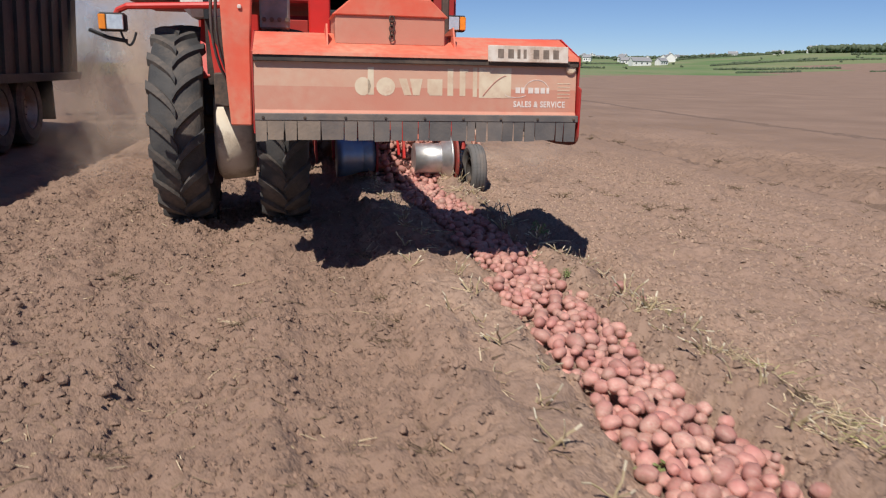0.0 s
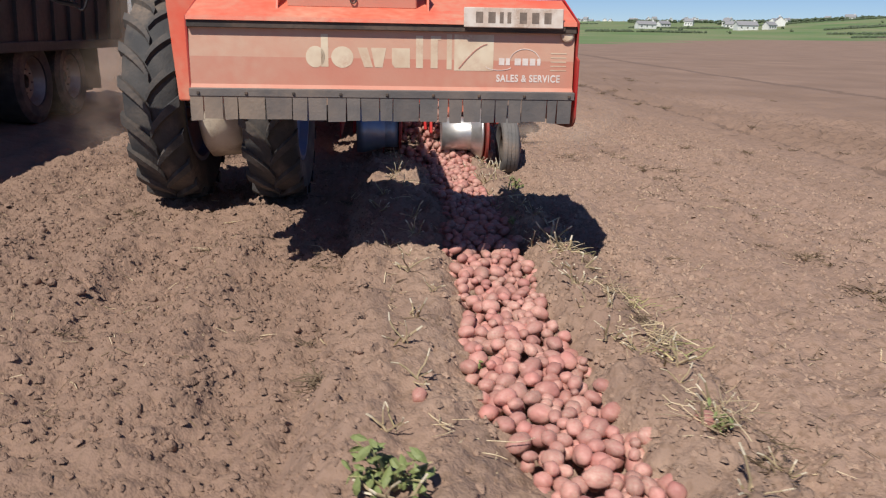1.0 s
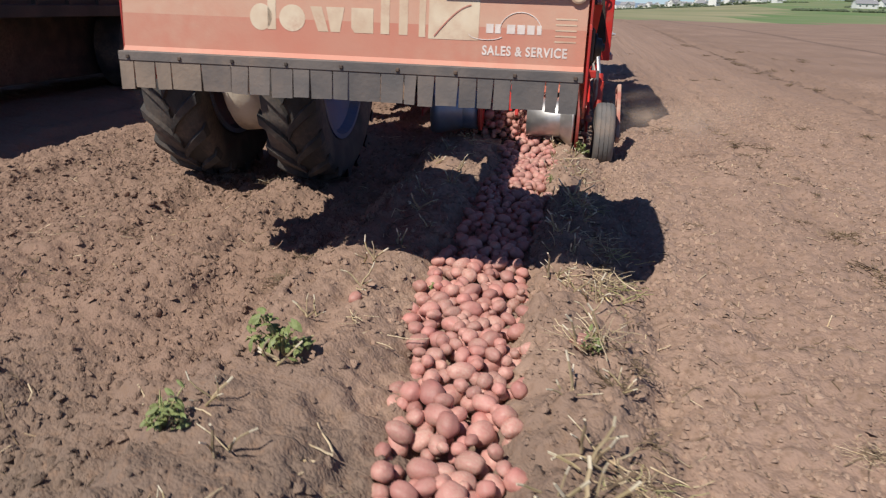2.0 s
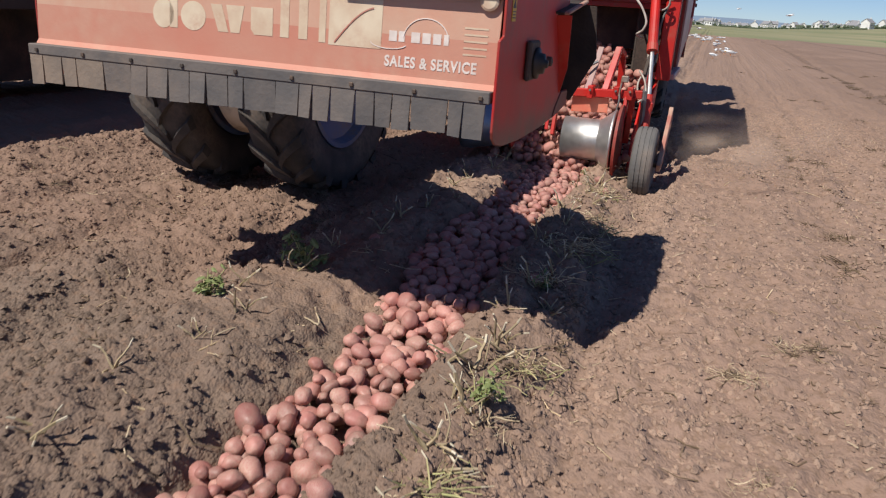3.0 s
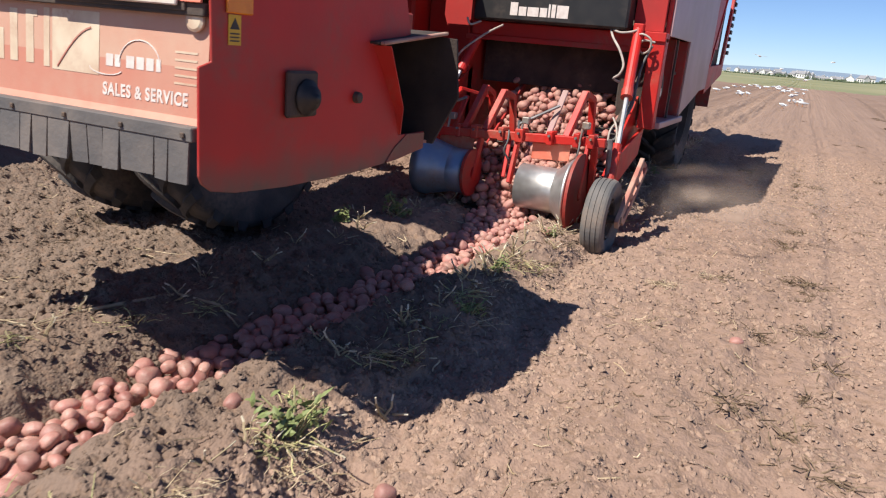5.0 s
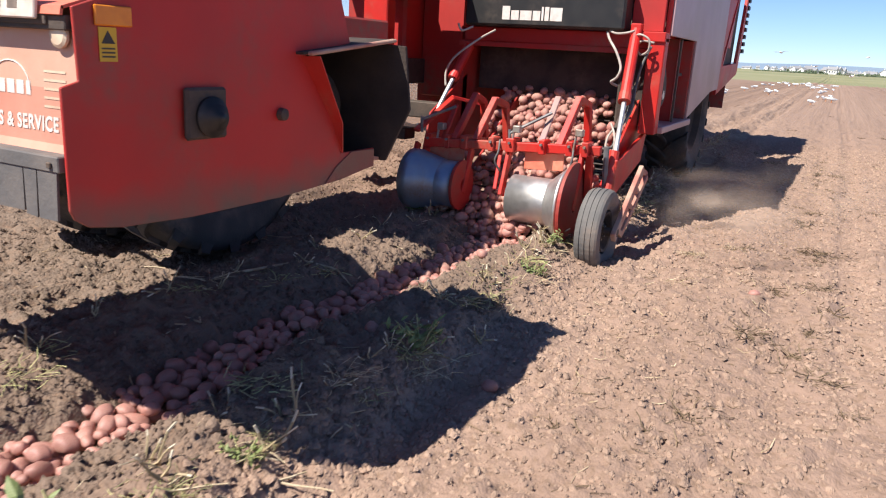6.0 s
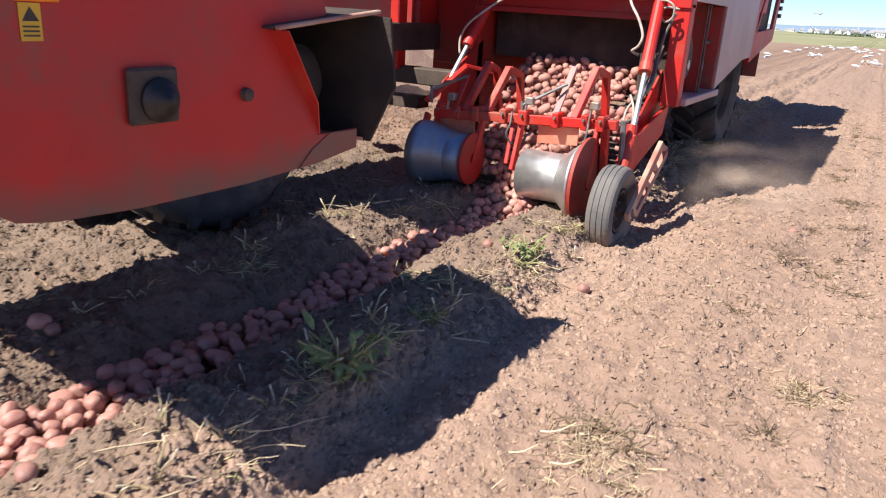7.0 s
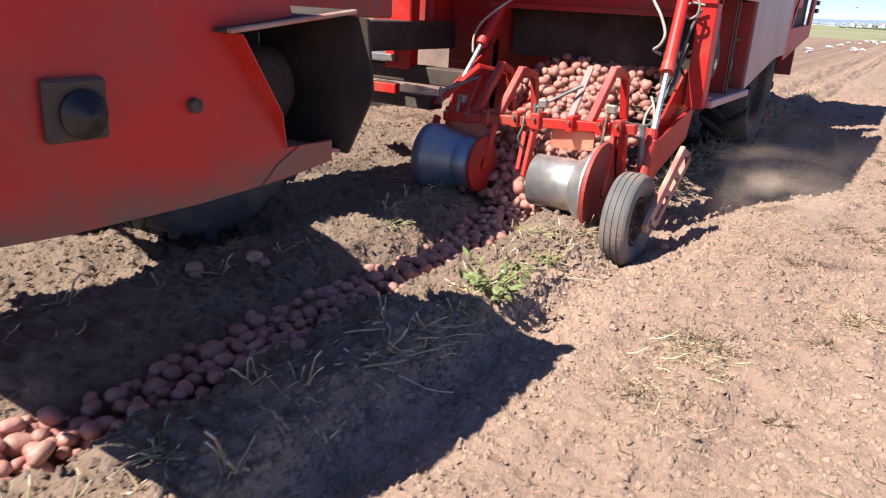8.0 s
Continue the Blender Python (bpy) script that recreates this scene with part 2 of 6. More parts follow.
TYRE_GREY = material("worn_grey_tyre_rubber", (0.12, 0.115, 0.112), (0.165, 0.15, 0.14), 6, 0.85, bump=0.15, dirt=(0.26, 0.19, 0.145), dirt_scale=4, dirt_amount=0.4)
BLUE_DRUM = material("worn_blue_drum_paint", (0.16, 0.23, 0.37), (0.32, 0.36, 0.42), 3, 0.32, metal=0.55, bump=0.03, bump_scale=30, dirt=(0.30, 0.24, 0.2), dirt_scale=4, dirt_amount=0.35, rough2=0.5)
# soil brown, taken down towards black for the shade inside recesses
INSIDE_DARK = material("shade_dark_soiled_inside", (0.06, 0.042, 0.034), (0.032, 0.024, 0.021), 5, 0.95, bump=0.3, dirt=(0.13, 0.088, 0.066), dirt_scale=2.2, dirt_amount=0.3)
MUDDY_WHITE = material("mud_splashed_white_paint", (0.78, 0.70, 0.57), (0.66, 0.55, 0.42), 4, 0.7, bump=0.05, dirt=(0.30, 0.21, 0.15), dirt_scale=7, dirt_amount=0.3)
PLATE_INK = material("faded_plate_print", (0.16, 0.12, 0.095), (0.24, 0.18, 0.14), 30, 0.7)
TRAILER_PAINT = material("dark_trailer_paint", (0.04, 0.038, 0.035), (0.06, 0.052, 0.045), 2, 0.7, dirt=(0.11, 0.085, 0.065), dirt_scale=1.2, dirt_amount=0.5)


# ---- building helpers ----
def link_mesh(name, bm, mat, smooth=False):
    me = bpy.data.meshes.new(name)
    bm.to_mesh(me)
    bm.free()
    me.materials.append(mat)
    if smooth:
        me.shade_smooth()
    return new(name, me)


def part(name, bm, mat, parent, label="", smooth=False):
    ob = link_mesh(name, bm, mat, smooth)
    ob.parent = parent
    return tagged(ob, label)


def box(bm, lo, hi, bevel=0.006, m=None):
    """A bevelled block between two corners."""
    made = bmesh.ops.create_cube(bm, size=1)["verts"]
    for v in made:
        v.co = Vector([lo[i] if v.co[i] < 0 else hi[i] for i in range(3)])
    if bevel:
        edges = list({e for v in made for e in v.link_edges})
        made = list({v for f in bmesh.ops.bevel(bm, geom=edges, offset=bevel, segments=1, affect="EDGES")["faces"] for v in f.verts} | {v for v in made if v.is_valid})
    if m is not None:
        bmesh.ops.transform(bm, matrix=m, verts=made)
    return bm


def prism(bm, outline, axis, a, b, bevel=0.004):
    """A plate with the given outline (pairs of the two other axes, in order), between a and b along the axis."""
    def at(p, s):
        return {"x": (s, p[0], p[1]), "y": (p[0], s, p[1]), "z": (p[0], p[1], s)}[axis]
    lo, hi = [bm.verts.new(at(p, a)) for p in outline], [bm.verts.new(at(p, b)) for p in outline]
    n = len(outline)
    faces = [bm.faces.new(lo[::-1]), bm.faces.new(hi)]
    faces += [bm.faces.new((lo[i], lo[(i + 1) % n], hi[(i + 1) % n], hi[i])) for i in range(n)]
    bmesh.ops.recalc_face_normals(bm, faces=faces)
    if bevel:
        bmesh.ops.bevel(bm, geom=list({e for f in faces for e in f.edges}), offset=bevel, segments=1, affect="EDGES")
    return bm


def tube(bm, points, r, sides=8, taper=1.0):
    """A round bar or hose along the points."""
    pts = [Vector(p) for p in points]
    rings = []
    for i, p in enumerate(pts):
        d = (pts[min(i + 1, len(pts) - 1)] - pts[max(i - 1, 0)]).normalized()
        a = d.orthogonal().normalized() if not rings else (side - d * side.dot(d)).normalized()
        side, b = a, d.cross(a)
        k = r * (1 + (taper - 1) * i / max(1, len(pts) - 1))
        rings.append([bm.verts.new(p + (a * math.cos(w) + b * math.sin(w)) * k) for w in (2 * math.pi * j / sides for j in range(sides))])
    for q, s in zip(rings, rings[1:]):
        for j in range(sides):
            bm.faces.new((q[j], q[(j + 1) % sides], s[(j + 1) % sides], s[j]))
    bm.faces.new(rings[0][::-1])
    bm.faces.new(rings[-1])
    return bm


def bar(bm, p, q, w, h, bevel=0.004):
    """A flat or square bar from p to q, w wide (level) and h deep."""
    p, q = Vector(p), Vector(q)
    d = q - p
    z = d.normalized()
    x = Vector((0, 0, 1)).cross(z)
    x = x.normalized() if x.length > 0.05 else Vector((1, 0, 0))
    y = z.cross(x)
    m = Matrix((x, y, z)).transposed().to_4x4()
    m.translation = (p + q) / 2
    return box(bm, (-w / 2, -h / 2, -d.length / 2), (w / 2, h / 2, d.length / 2), bevel, m)


def lathe(bm, profile, sides=40, closed=True):
    """Turns a profile of (x, radius) about the x axis."""
    rings = [[bm.verts.new((x, r * math.cos(a), r * math.sin(a))) for a in (2 * math.pi * j / sides for j in range(sides))] for x, r in profile]
    pairs = list(zip(rings, rings[1:])) + ([(rings[-1], rings[0])] if closed else [])
    fs = [bm.faces.new((q[j], q[(j + 1) % sides], s[(j + 1) % sides], s[j])) for q, s in pairs for j in range(sides)]
    if not closed:
        fs += [bm.faces.new(rings[0]), bm.faces.new(rings[-1])]
    bmesh.ops.recalc_face_normals(bm, faces=fs)
    return bm


def sag(p, q, drop, n=8, side=(0, 0, 0)):
    """Points of a hanging hose from p to q."""
    p, q, s = Vector(p), Vector(q), Vector(side)
    return [p.lerp(q, i / n) + (Vector((0, 0, -drop)) + s) * (4 * (i / n) * (1 - i / n)) for i in range(n + 1)]


def eased(points, n=5):
    """More points on a smooth curve through the given ones."""
    p = [Vector(q) for q in points]
    p = [p[0], *p, p[-1]]
    out = []
    for a, b, c, d in zip(p, p[1:], p[2:], p[3:]):
        for k in range(n):
            t = k / n
            out.append(0.5 * (2 * b + (c - a) * t + (2 * a - 5 * b + 4 * c - d) * t * t + (3 * b - a - 3 * c + d) * t ** 3))
    return out + [p[-1]]


def empty(name, at=(0, 0, 0), **tags):
    ob = new(name)
    ob.location = at
    ob.empty_display_size = 0.1
    return tagged(ob, **tags)


# ---- smooth random fields ----
LATTICE = np.random.RandomState(7).rand(256, 256)


def field(x, y, size, seed=0):
    """Smooth noise from 0 to 1 with features of about that size."""
    u, v = x / size + 37.7 * seed, y / size + 91.3 * seed
    i, j = np.floor(u).astype(int), np.floor(v).astype(int)
    a, b = u - i, v - j
    a, b = a * a * (3 - 2 * a), b * b * (3 - 2 * b)
    at = lambda p, q: LATTICE[p % 256, q % 256]
    return (at(i, j) * (1 - a) + at(i + 1, j) * a) * (1 - b) + (at(i, j + 1) * (1 - a) + at(i + 1, j + 1) * a) * b


def bank_foot(y):
    """Where the bank beyond the windrow falls to the lifted ground."""
    return 1.25 + 0.036 * np.clip(-np.asarray(y, float), -1, 7)


def windrow_x(y):
    return 0.70 + 0.05 * np.sin(np.asarray(y, float) * 1.3 + 0.6) + 0.03 * np.sin(np.asarray(y, float) * 3.1)


def ground_z(x, y):
    """The height of the soil."""
    x, y = np.asarray(x, float), np.asarray(y, float)
    near = np.exp(-((np.maximum(np.abs(x) - 9, 0)) / 12) ** 2)
    edge = x + 0.16 * (field(x, y, 0.5, 1) - 0.5) + 0.07 * (field(x, y, 0.15, 2) - 0.5)
    foot = bank_foot(y)
    deep = 1 / (1 + np.exp(np.clip((y + 4.1) * 4, -60, 60)))
    left = (0.085 + 0.05 * deep) * np.exp(-((edge - 0.10) / 0.34) ** 4)
    mid = (0.98 + foot) / 2
    right = (0.105 + 0.025 * deep) * np.exp(-((edge - mid) / ((foot - 0.90) / 2 + 0.06)) ** 6)
    trough = -(0.06 + 0.04 * deep) * np.exp(-((x - windrow_x(y)) / (0.26 - 0.05 * deep)) ** 4)
    old = 0.035 * np.cos(2 * np.pi * (x + 0.95) / 0.75) * (1 / (1 + np.exp(np.clip((x + 0.35) * 14, -60, 60))))
    flat = 0.012 * np.cos(2 * np.pi * x / 0.8) * (1 / (1 + np.exp(np.clip(-(x - foot - 0.3) * 8, -60, 60))))
    off = x - 3.2 - 0.05 * np.sin(y * 0.2)
    tread = np.exp(-(off / 0.105) ** 6)
    track = tread * (0.3 + 0.7 / (1 + np.exp(np.clip(-(y + 5.2) * 4, -60, 60)))) * (-0.026 - 0.022 * (np.sin((y + 0.8 * np.abs(off)) * 2 * np.pi / 0.16) > 0.1))
    track = track - 0.085 * np.exp(-((x - foot - 0.03) / 0.15) ** 2)
    track = track - 0.045 * np.exp(-((x + 0.27 + 0.04 * np.sin(y * 1.7)) / 0.07) ** 2)
    rut = track - 0.03 * np.exp(-((x - 9.3 - 0.2 * np.sin(y * 0.2)) / 0.3) ** 2) - 0.06 * np.exp(-((x - 5.46 - 0.02 * y - 0.05 * np.sin(y * 0.3)) / 0.12) ** 2) + 0.03 * np.exp(-((x - 5.8 - 0.02 * y) / 0.25) ** 2)
    rough = np.where(x > foot, 0.62, np.where(x < -0.2, 0.78, 1.0)) + 1.2 * np.exp(-((x - 7.0) / 1.2) ** 4) - 0.35 * np.exp(-((x - 0.12) / 0.16) ** 4) - 0.4 * tread
    n = 0.05 * (field(x, y, 0.42, 3) - 0.5) + 0.045 * np.where(x > foot, 0.6, 1.0) * (field(x, y * 0.16, 0.12, 9) - 0.5) + rough * (0.05 * (field(x, y, 0.13, 4) - 0.5) + 0.06 * (np.abs(field(x, y, 0.062, 5) - 0.5) * 2 - 0.5)
                                                     + 0.020 * (field(x, y, 0.028, 6) - 0.5))
    far = np.hypot(x, y)
    rise = 0.023 * np.clip((x - 0.05 * y) / (0.2 * np.maximum(np.abs(y), 1)), 0, 1) * np.clip(y - 0.25 * np.abs(x) - 290, 0, 900) + 0.01 * np.clip(x - 300, 0, 600) + 0.012 * np.clip(x - 60, 0, 400)
    # the land climbs to a wooded rise beyond the field's far corner
    az, away = np.clip((np.arctan2(x, np.maximum(y, 1)) - 0.40) / 0.34, 0, 1), np.clip((far - 420) / 480, 0, 1)
    rise = rise + 15 * az * az * (3 - 2 * az) * away * away * (3 - 2 * away) * (y > 0)
    swell = rise + 0.9 * (field(x, y, 60, 8) - 0.5) * np.clip((far - 25) / 60, 0, 1)
    return (left + right + trough + old + flat + rut + n) * near + swell


# ---- ground ----
def graded(lo, hi, step, reach, growth=1.16, slow=1.16):
    mid = list(np.arange(lo, hi, step))
    up, down, s = [], [], step
    a, b = hi, lo - step
    while b > -reach:
        down.append(b)
        s *= growth
        b -= s
    s = step
    while a < reach:
        up.append(a)
        s *= slow if s < 0.25 else growth
        a += s
    return np.array(down[::-1] + mid + up)


def build_ground():
    xs, ys = graded(-3.6, 4.4, 0.026, 4200, slow=1.035), graded(-11.8, 6.0, 0.026, 4200, slow=1.03)
    gx, gy = np.meshgrid(xs, ys, indexing="ij")
    gz = ground_z(gx, gy)
    nx, ny = gx.shape
    me = bpy.data.meshes.new("ground")
    me.vertices.add(nx * ny)
    me.vertices.foreach_set("co", np.stack([gx, gy, gz], -1).ravel())
    i, j = np.meshgrid(np.arange(nx - 1), np.arange(ny - 1), indexing="ij")
    a = (i * ny + j).ravel()
    quads = np.stack([a, a + ny, a + ny + 1, a + 1], -1)
    me.loops.add(quads.size)
    me.loops.foreach_set("vertex_index", quads.ravel())
    me.polygons.add(len(quads))
    me.polygons.foreach_set("loop_start", np.arange(0, quads.size, 4))
    me.polygons.foreach_set("loop_total", np.full(len(quads), 4))
    # beyond the field lies pasture
    cx, cy = gx[:-1, :-1].ravel(), gy[:-1, :-1].ravel()
    me.polygons.foreach_set("material_index", ((cy > FIELD_END + np.clip(cx, -40, 300)) | (cx < -160)).astype(np.int32) * np.where(cx < 0.24 * cy + 12 * np.sin(cy * 0.02), 2, 1))
    me.materials.append(SOIL)
    me.materials.append(GRASS)
    me.materials.append(DRY_GRASS)
    me.update(calc_edges=True)
    me.shade_smooth()
    return tagged(new("ground", me), "dry brown potato field soil with ridges and clods", "ground", kind="structure")


FIELD_END = 100
build_ground()


def joined_blobs(name, places, base, mat, smooth=True):
    """One mesh of many small lumps: places are (x, y, z), sizes (a, b, c) and a turn."""
    bv, bf = base
    nv, nf = len(bv), len(bf)
    count = len(places)
    co, faces = np.empty((count * nv, 3)), np.empty((count * nf, 3), np.int32)
    for k, (c, s, e) in enumerate(places):
        r = np.array(Euler(e).to_matrix())
        co[k * nv:(k + 1) * nv] = (bv * s) @ r.T + c
        faces[k * nf:(k + 1) * nf] = bf + k * nv
    me = bpy.data.meshes.new(name)
    me.vertices.add(len(co))
    me.vertices.foreach_set("co", co.ravel())
    me.loops.add(faces.size)
    me.loops.foreach_set("vertex_index", faces.ravel())
    me.polygons.add(len(faces))
    me.polygons.foreach_set("loop_start", np.arange(0, faces.size, 3))
    me.polygons.foreach_set("loop_total", np.full(len(faces), 3))
    me.materials.append(mat)
    me.update(calc_edges=True)
    if smooth:
        me.shade_smooth()
    return me


def blob(levels, wobble, seed):
    bm = bmesh.new()
    bmesh.ops.create_icosphere(bm, subdivisions=levels, radius=1)
    for v in bm.verts:
        v.co *= 1 + wobble * noise.noise(v.co * 1.3 + Vector((seed * 9.1, 0, 0)))
    bmesh.ops.triangulate(bm, faces=bm.faces)
    bm.verts.index_update()
    v, f = np.array([v.co[:] for v in bm.verts]), np.array([[w.index for w in g.verts] for g in bm.faces], np.int32)
    bm.free()
    return v, f


ROCK = blob(1, 0.0, 0)
ROCK = (ROCK[0] * np.random.RandomState(9).uniform(0.55, 1.2, (len(ROCK[0]), 1)), ROCK[1])


def flake(seed):
    """A flat angular crumb: a ragged ring with a short ridge on top."""
    r = np.random.RandomState(seed)
    ring = [(q * math.cos(a), q * math.sin(a), -0.5) for q, a in ((r.uniform(0.7, 1.2), 2 * math.pi * (k + r.uniform(-0.25, 0.25)) / 5) for k in range(5))]
    top = [(r.uniform(0.2, 0.5), r.uniform(-0.3, 0.3), r.uniform(0.6, 0.9)), (r.uniform(-0.5, -0.2), r.uniform(-0.3, 0.3), r.uniform(0.4, 0.9))]
    return np.array(ring + top), np.array([(0, 1, 5), (1, 6, 5), (1, 2, 6), (2, 3, 6), (3, 4, 6), (4, 5, 6), (4, 0, 5)], np.int32)


CRUMBS = [flake(k) for k in range(3)]


def scatter_clods():
    rnd = np.random.RandomState(3)
    for name, lo, hi, size, count, levels, label in (
            ("soil_crumbs", (-3.4, -11.5), (1.7, 6), (0.006, 0.024), 100000, 1, "loose crumbs of dry brown soil"),
            ("soil_crumbs", (1.3, -11.5), (4.8, 7), (0.006, 0.021), 100000, 1, "loose crumbs of dry brown soil"),
            ("soil_clods", (-3.4, -11.5), (1.6, 6), (0.016, 0.034), 1300, 2, "fist-sized clods of dry brown soil"),
            ("soil_clods", (-3.3, -6.5), (-0.1, 3.0), (0.010, 0.030), 7000, 1, "loose angular clods of dry brown soil"),
            ("soil_clods", (-0.25, -10.5), (0.5, -4.3), (0.007, 0.021), 5200, 1, "broken clods of damp soil on the bank"),
            ("soil_clods", (0.93, -10.5), (1.5, -4.3), (0.007, 0.022), 5200, 1, "broken clods of damp soil on the bank")):
        x, y = rnd.uniform(lo[0], hi[0], count), rnd.uniform(lo[1], hi[1], count)
        keep = np.abs(x - windrow_x(y)) > 0.2
        keep &= ~((x > -0.05) & (x < 0.5) & (y > -3.9) & (rnd.rand(count) < 0.65))
        keep &= rnd.rand(count) < 0.25 + 1.2 * field(x, y, 0.6, 11)
        # fewer crumbs on the smooth ground farther back
        keep &= ~((lo[0] == 1.3) & (y > -3.5) & (rnd.rand(count) < 0.62 - 0.12 * np.clip(-1 - y, 0, 2.5)))
        x, y = x[keep], y[keep]
        z = ground_z(x, y)
        s = size[0] + (size[1] - size[0]) * rnd.rand(len(x)) ** 1.9
        places = [((x[k], y[k], z[k] + s[k] * 0.08), s[k] * rnd.uniform(0.6, 1.5, 3) * (1, 1, 0.8), (rnd.uniform(-0.4, 0.4), rnd.uniform(-0.4, 0.4), rnd.uniform(0, 6.3))) for k in range(len(x))]
        me = joined_blobs(name, places, ROCK if levels > 1 else CRUMBS[len(name) % 3], CLOD, smooth=False)
        tagged(new(name, me), label, "soil", kind="stuff")


scatter_clods()


# ---- potatoes ----
POTATO_SHAPES = [blob(3, 0.17, k) for k in range(3)]
POTATO_ROUGH = [blob(2, 0.16, k) for k in range(3)]


def potato_places(rnd, length, width, depth, per_metre, big=1.0):
    """A heap of potatoes along y from 0 to length, centred on x = 0."""
    out = []
    cells = {}
    for _ in range(int(per_metre * length)):
        s = big * rnd.uniform(0.027, 0.042) * rnd.choice([0.66, 0.8, 0.92, 1.0, 1.0, 1.16])
        for _ in range(12):
            x, y = rnd.normal(0, width * 0.30), rnd.uniform(0, length)
            if abs(x) < width * 0.56:
                break
        x = max(-width * 0.6, min(width * 0.6, x))
        z = s * 0.75 + 0.012 * (1 - (2 * x / width) ** 2)
        near = [p for di in (-1, 0, 1) for dj in (-1, 0, 1) for p in cells.get((int(x // 0.1) + di, int(y // 0.1) + dj), ())]
        for p in sorted(near, key=lambda p: p[2]):
            d = math.hypot(p[0] - x, p[1] - y)
            r = (p[3] + s) * 0.92
            if d < r:
                z = max(z, p[2] + math.sqrt(r * r - d * d) * 0.88)
        if z > depth:
            continue
        cells.setdefault((int(x // 0.1), int(y // 0.1)), []).append((x, y, z, s))
        out.append(((x, y, z), np.array((s * rnd.uniform(1.05, 1.55), s * rnd.uniform(0.92, 1.08), s * rnd.uniform(0.84, 0.98))),
                    (rnd.uniform(-0.5, 0.5), rnd.uniform(-0.5, 0.5), rnd.uniform(0, 6.3))))
    return out


STRETCH = 0.5
LIFT_Y, LIFT_SLOPE = 4.02, 0.60   # where the share lifts, in the harvester's space
carried_up = []                   # things that ride up the web, with their y


def build_windrow():
    rnd = np.random.RandomState(21)
    y = 6.0
    while y > -12.4:
        y -= STRETCH
        cx = float(windrow_x(y + STRETCH / 2))
        single = -9.0 <= y < -7.0
        # the windrow is thick in places and thin in others
        density = 290 + 80 * math.sin(y * 2.1 + 1.0)
        deep = 1 / (1 + math.exp((y + 3.85) * 4))
        places = potato_places(rnd, STRETCH, 0.47 - 0.06 * deep, 0.088, density * (1.35 - 0.2 * deep), 0.96)
        base = -0.045 - 0.035 * deep
        if single:
            for k, (c, s, e) in enumerate(places):
                me = SINGLE_MESHES[k % 3]
                ob = tagged(new("potato", me), "red-skinned potato dusted with soil in the windrow", "potato", "potatoes in the windrow")
                ob.matrix_basis = Matrix.LocRotScale((cx + c[0], y + c[1], base + c[2]), Euler(e), Vector(s))
            continue
        shape = (POTATO_SHAPES if y < -1.5 else POTATO_ROUGH)[int(rnd.randint(3))]
        me = joined_blobs("potato_windrow", places, shape, POTATO_DUSTY if y > -4.2 else POTATO)
        ob = tagged(new("potato_windrow", me), "heap of red-skinned potatoes lying in the trough", "potatoes", kind="stuff")
        ob.location = (cx, y, base)
        carried_up.append((ob, Vector((cx, y, base))))


SINGLE_MESHES = []
for v, f in POTATO_SHAPES:
    one = bpy.data.meshes.new("potato")
    one.from_pydata(v.tolist(), [], f.tolist())
    one.materials.append(POTATO_ONE)
    one.shade_smooth()
    SINGLE_MESHES.append(one)
build_windrow()


def build_buried():
    """Potatoes still in the ridges, that the share lifts onto the web with the windrow."""
    rnd = np.random.RandomState(5)
    meshes = [joined_blobs("dug_potatoes", potato_places(rnd, STRETCH, 1.12, 0.15, 520), POTATO_ROUGH[k], POTATO_DUG) for k in range(3)]
    y, k = 7.5, 0
    while y > -6.8:
        y -= STRETCH
        ob = tagged(new("dug_potatoes", meshes[k % 3]), "layer of red potatoes lifted from the ridge onto the web", "potatoes", kind="stuff")
        k += 1
        ob.location = (0.62, y, -0.34)
        carried_up.append((ob, Vector((0.62, y, -0.34))))


build_buried()


def build_strays():
    rnd = np.random.RandomState(8)
    for x, y in ((0.19, -8.62), (0.24, -8.6), (1.12, -0.6), (1.2, -0.75), (0.16, -2.78), (1.15, -3.05), (1.02, -5.0), (1.10, -6.4), (1.72, -6.4), (2.6, -4.3), (0.05, -8.9),
                 (0.12, -8.95), (1.05, -9.2)):
        s = rnd.uniform(0.028, 0.04)
        ob = tagged(new("potato", SINGLE_MESHES[int(rnd.randint(3))]), "stray red potato lying on the bare soil", "potato", "stray potatoes")
        ob.matrix_basis = Matrix.LocRotScale((x, y, float(ground_z(x, y)) + s * 0.6), Euler((0.2, 0.1, rnd.uniform(0, 6))), Vector((s * 1.2, s, s * 0.9)))


build_strays()


# ---- harvester ----
harvester = empty("potato_harvester", label="dusty red self-propelled potato harvester with a front topper, digging forward", category="harvester")
SIDE_X = 1.034
PROFILE = [(0.025, 1.075), (0.048, 1.105), (0.066, 1.40), (0.025, 1.425), (0.03, 1.445), (0.42, 1.57), (1.15, 1.60)]   # (y, z) of the topper's skin


SPIN = {}


def sheet(bm, inner, outer, thick):
    """A bent strip of sheet metal between two rows of points, thickened along y."""
    rows = [[bm.verts.new(Vector(p) + Vector((0, d, 0))) for p in row] for d in (0, thick) for row in (inner, outer)]
    a, b, c, d = rows
    n = len(inner)
    fs = [bm.faces.new(q) for i in range(n - 1) for q in ((a[i], a[i + 1], b[i + 1], b[i]), (c[i], d[i], d[i + 1], c[i + 1]), (a[i], c[i], c[i + 1], a[i + 1]), (b[i], b[i + 1], d[i + 1], d[i]))]
    fs += [bm.faces.new((a[0], b[0], d[0], c[0])), bm.faces.new((a[-1], c[-1], d[-1], b[-1]))]
    bmesh.ops.recalc_face_normals(bm, faces=fs)
    return bm


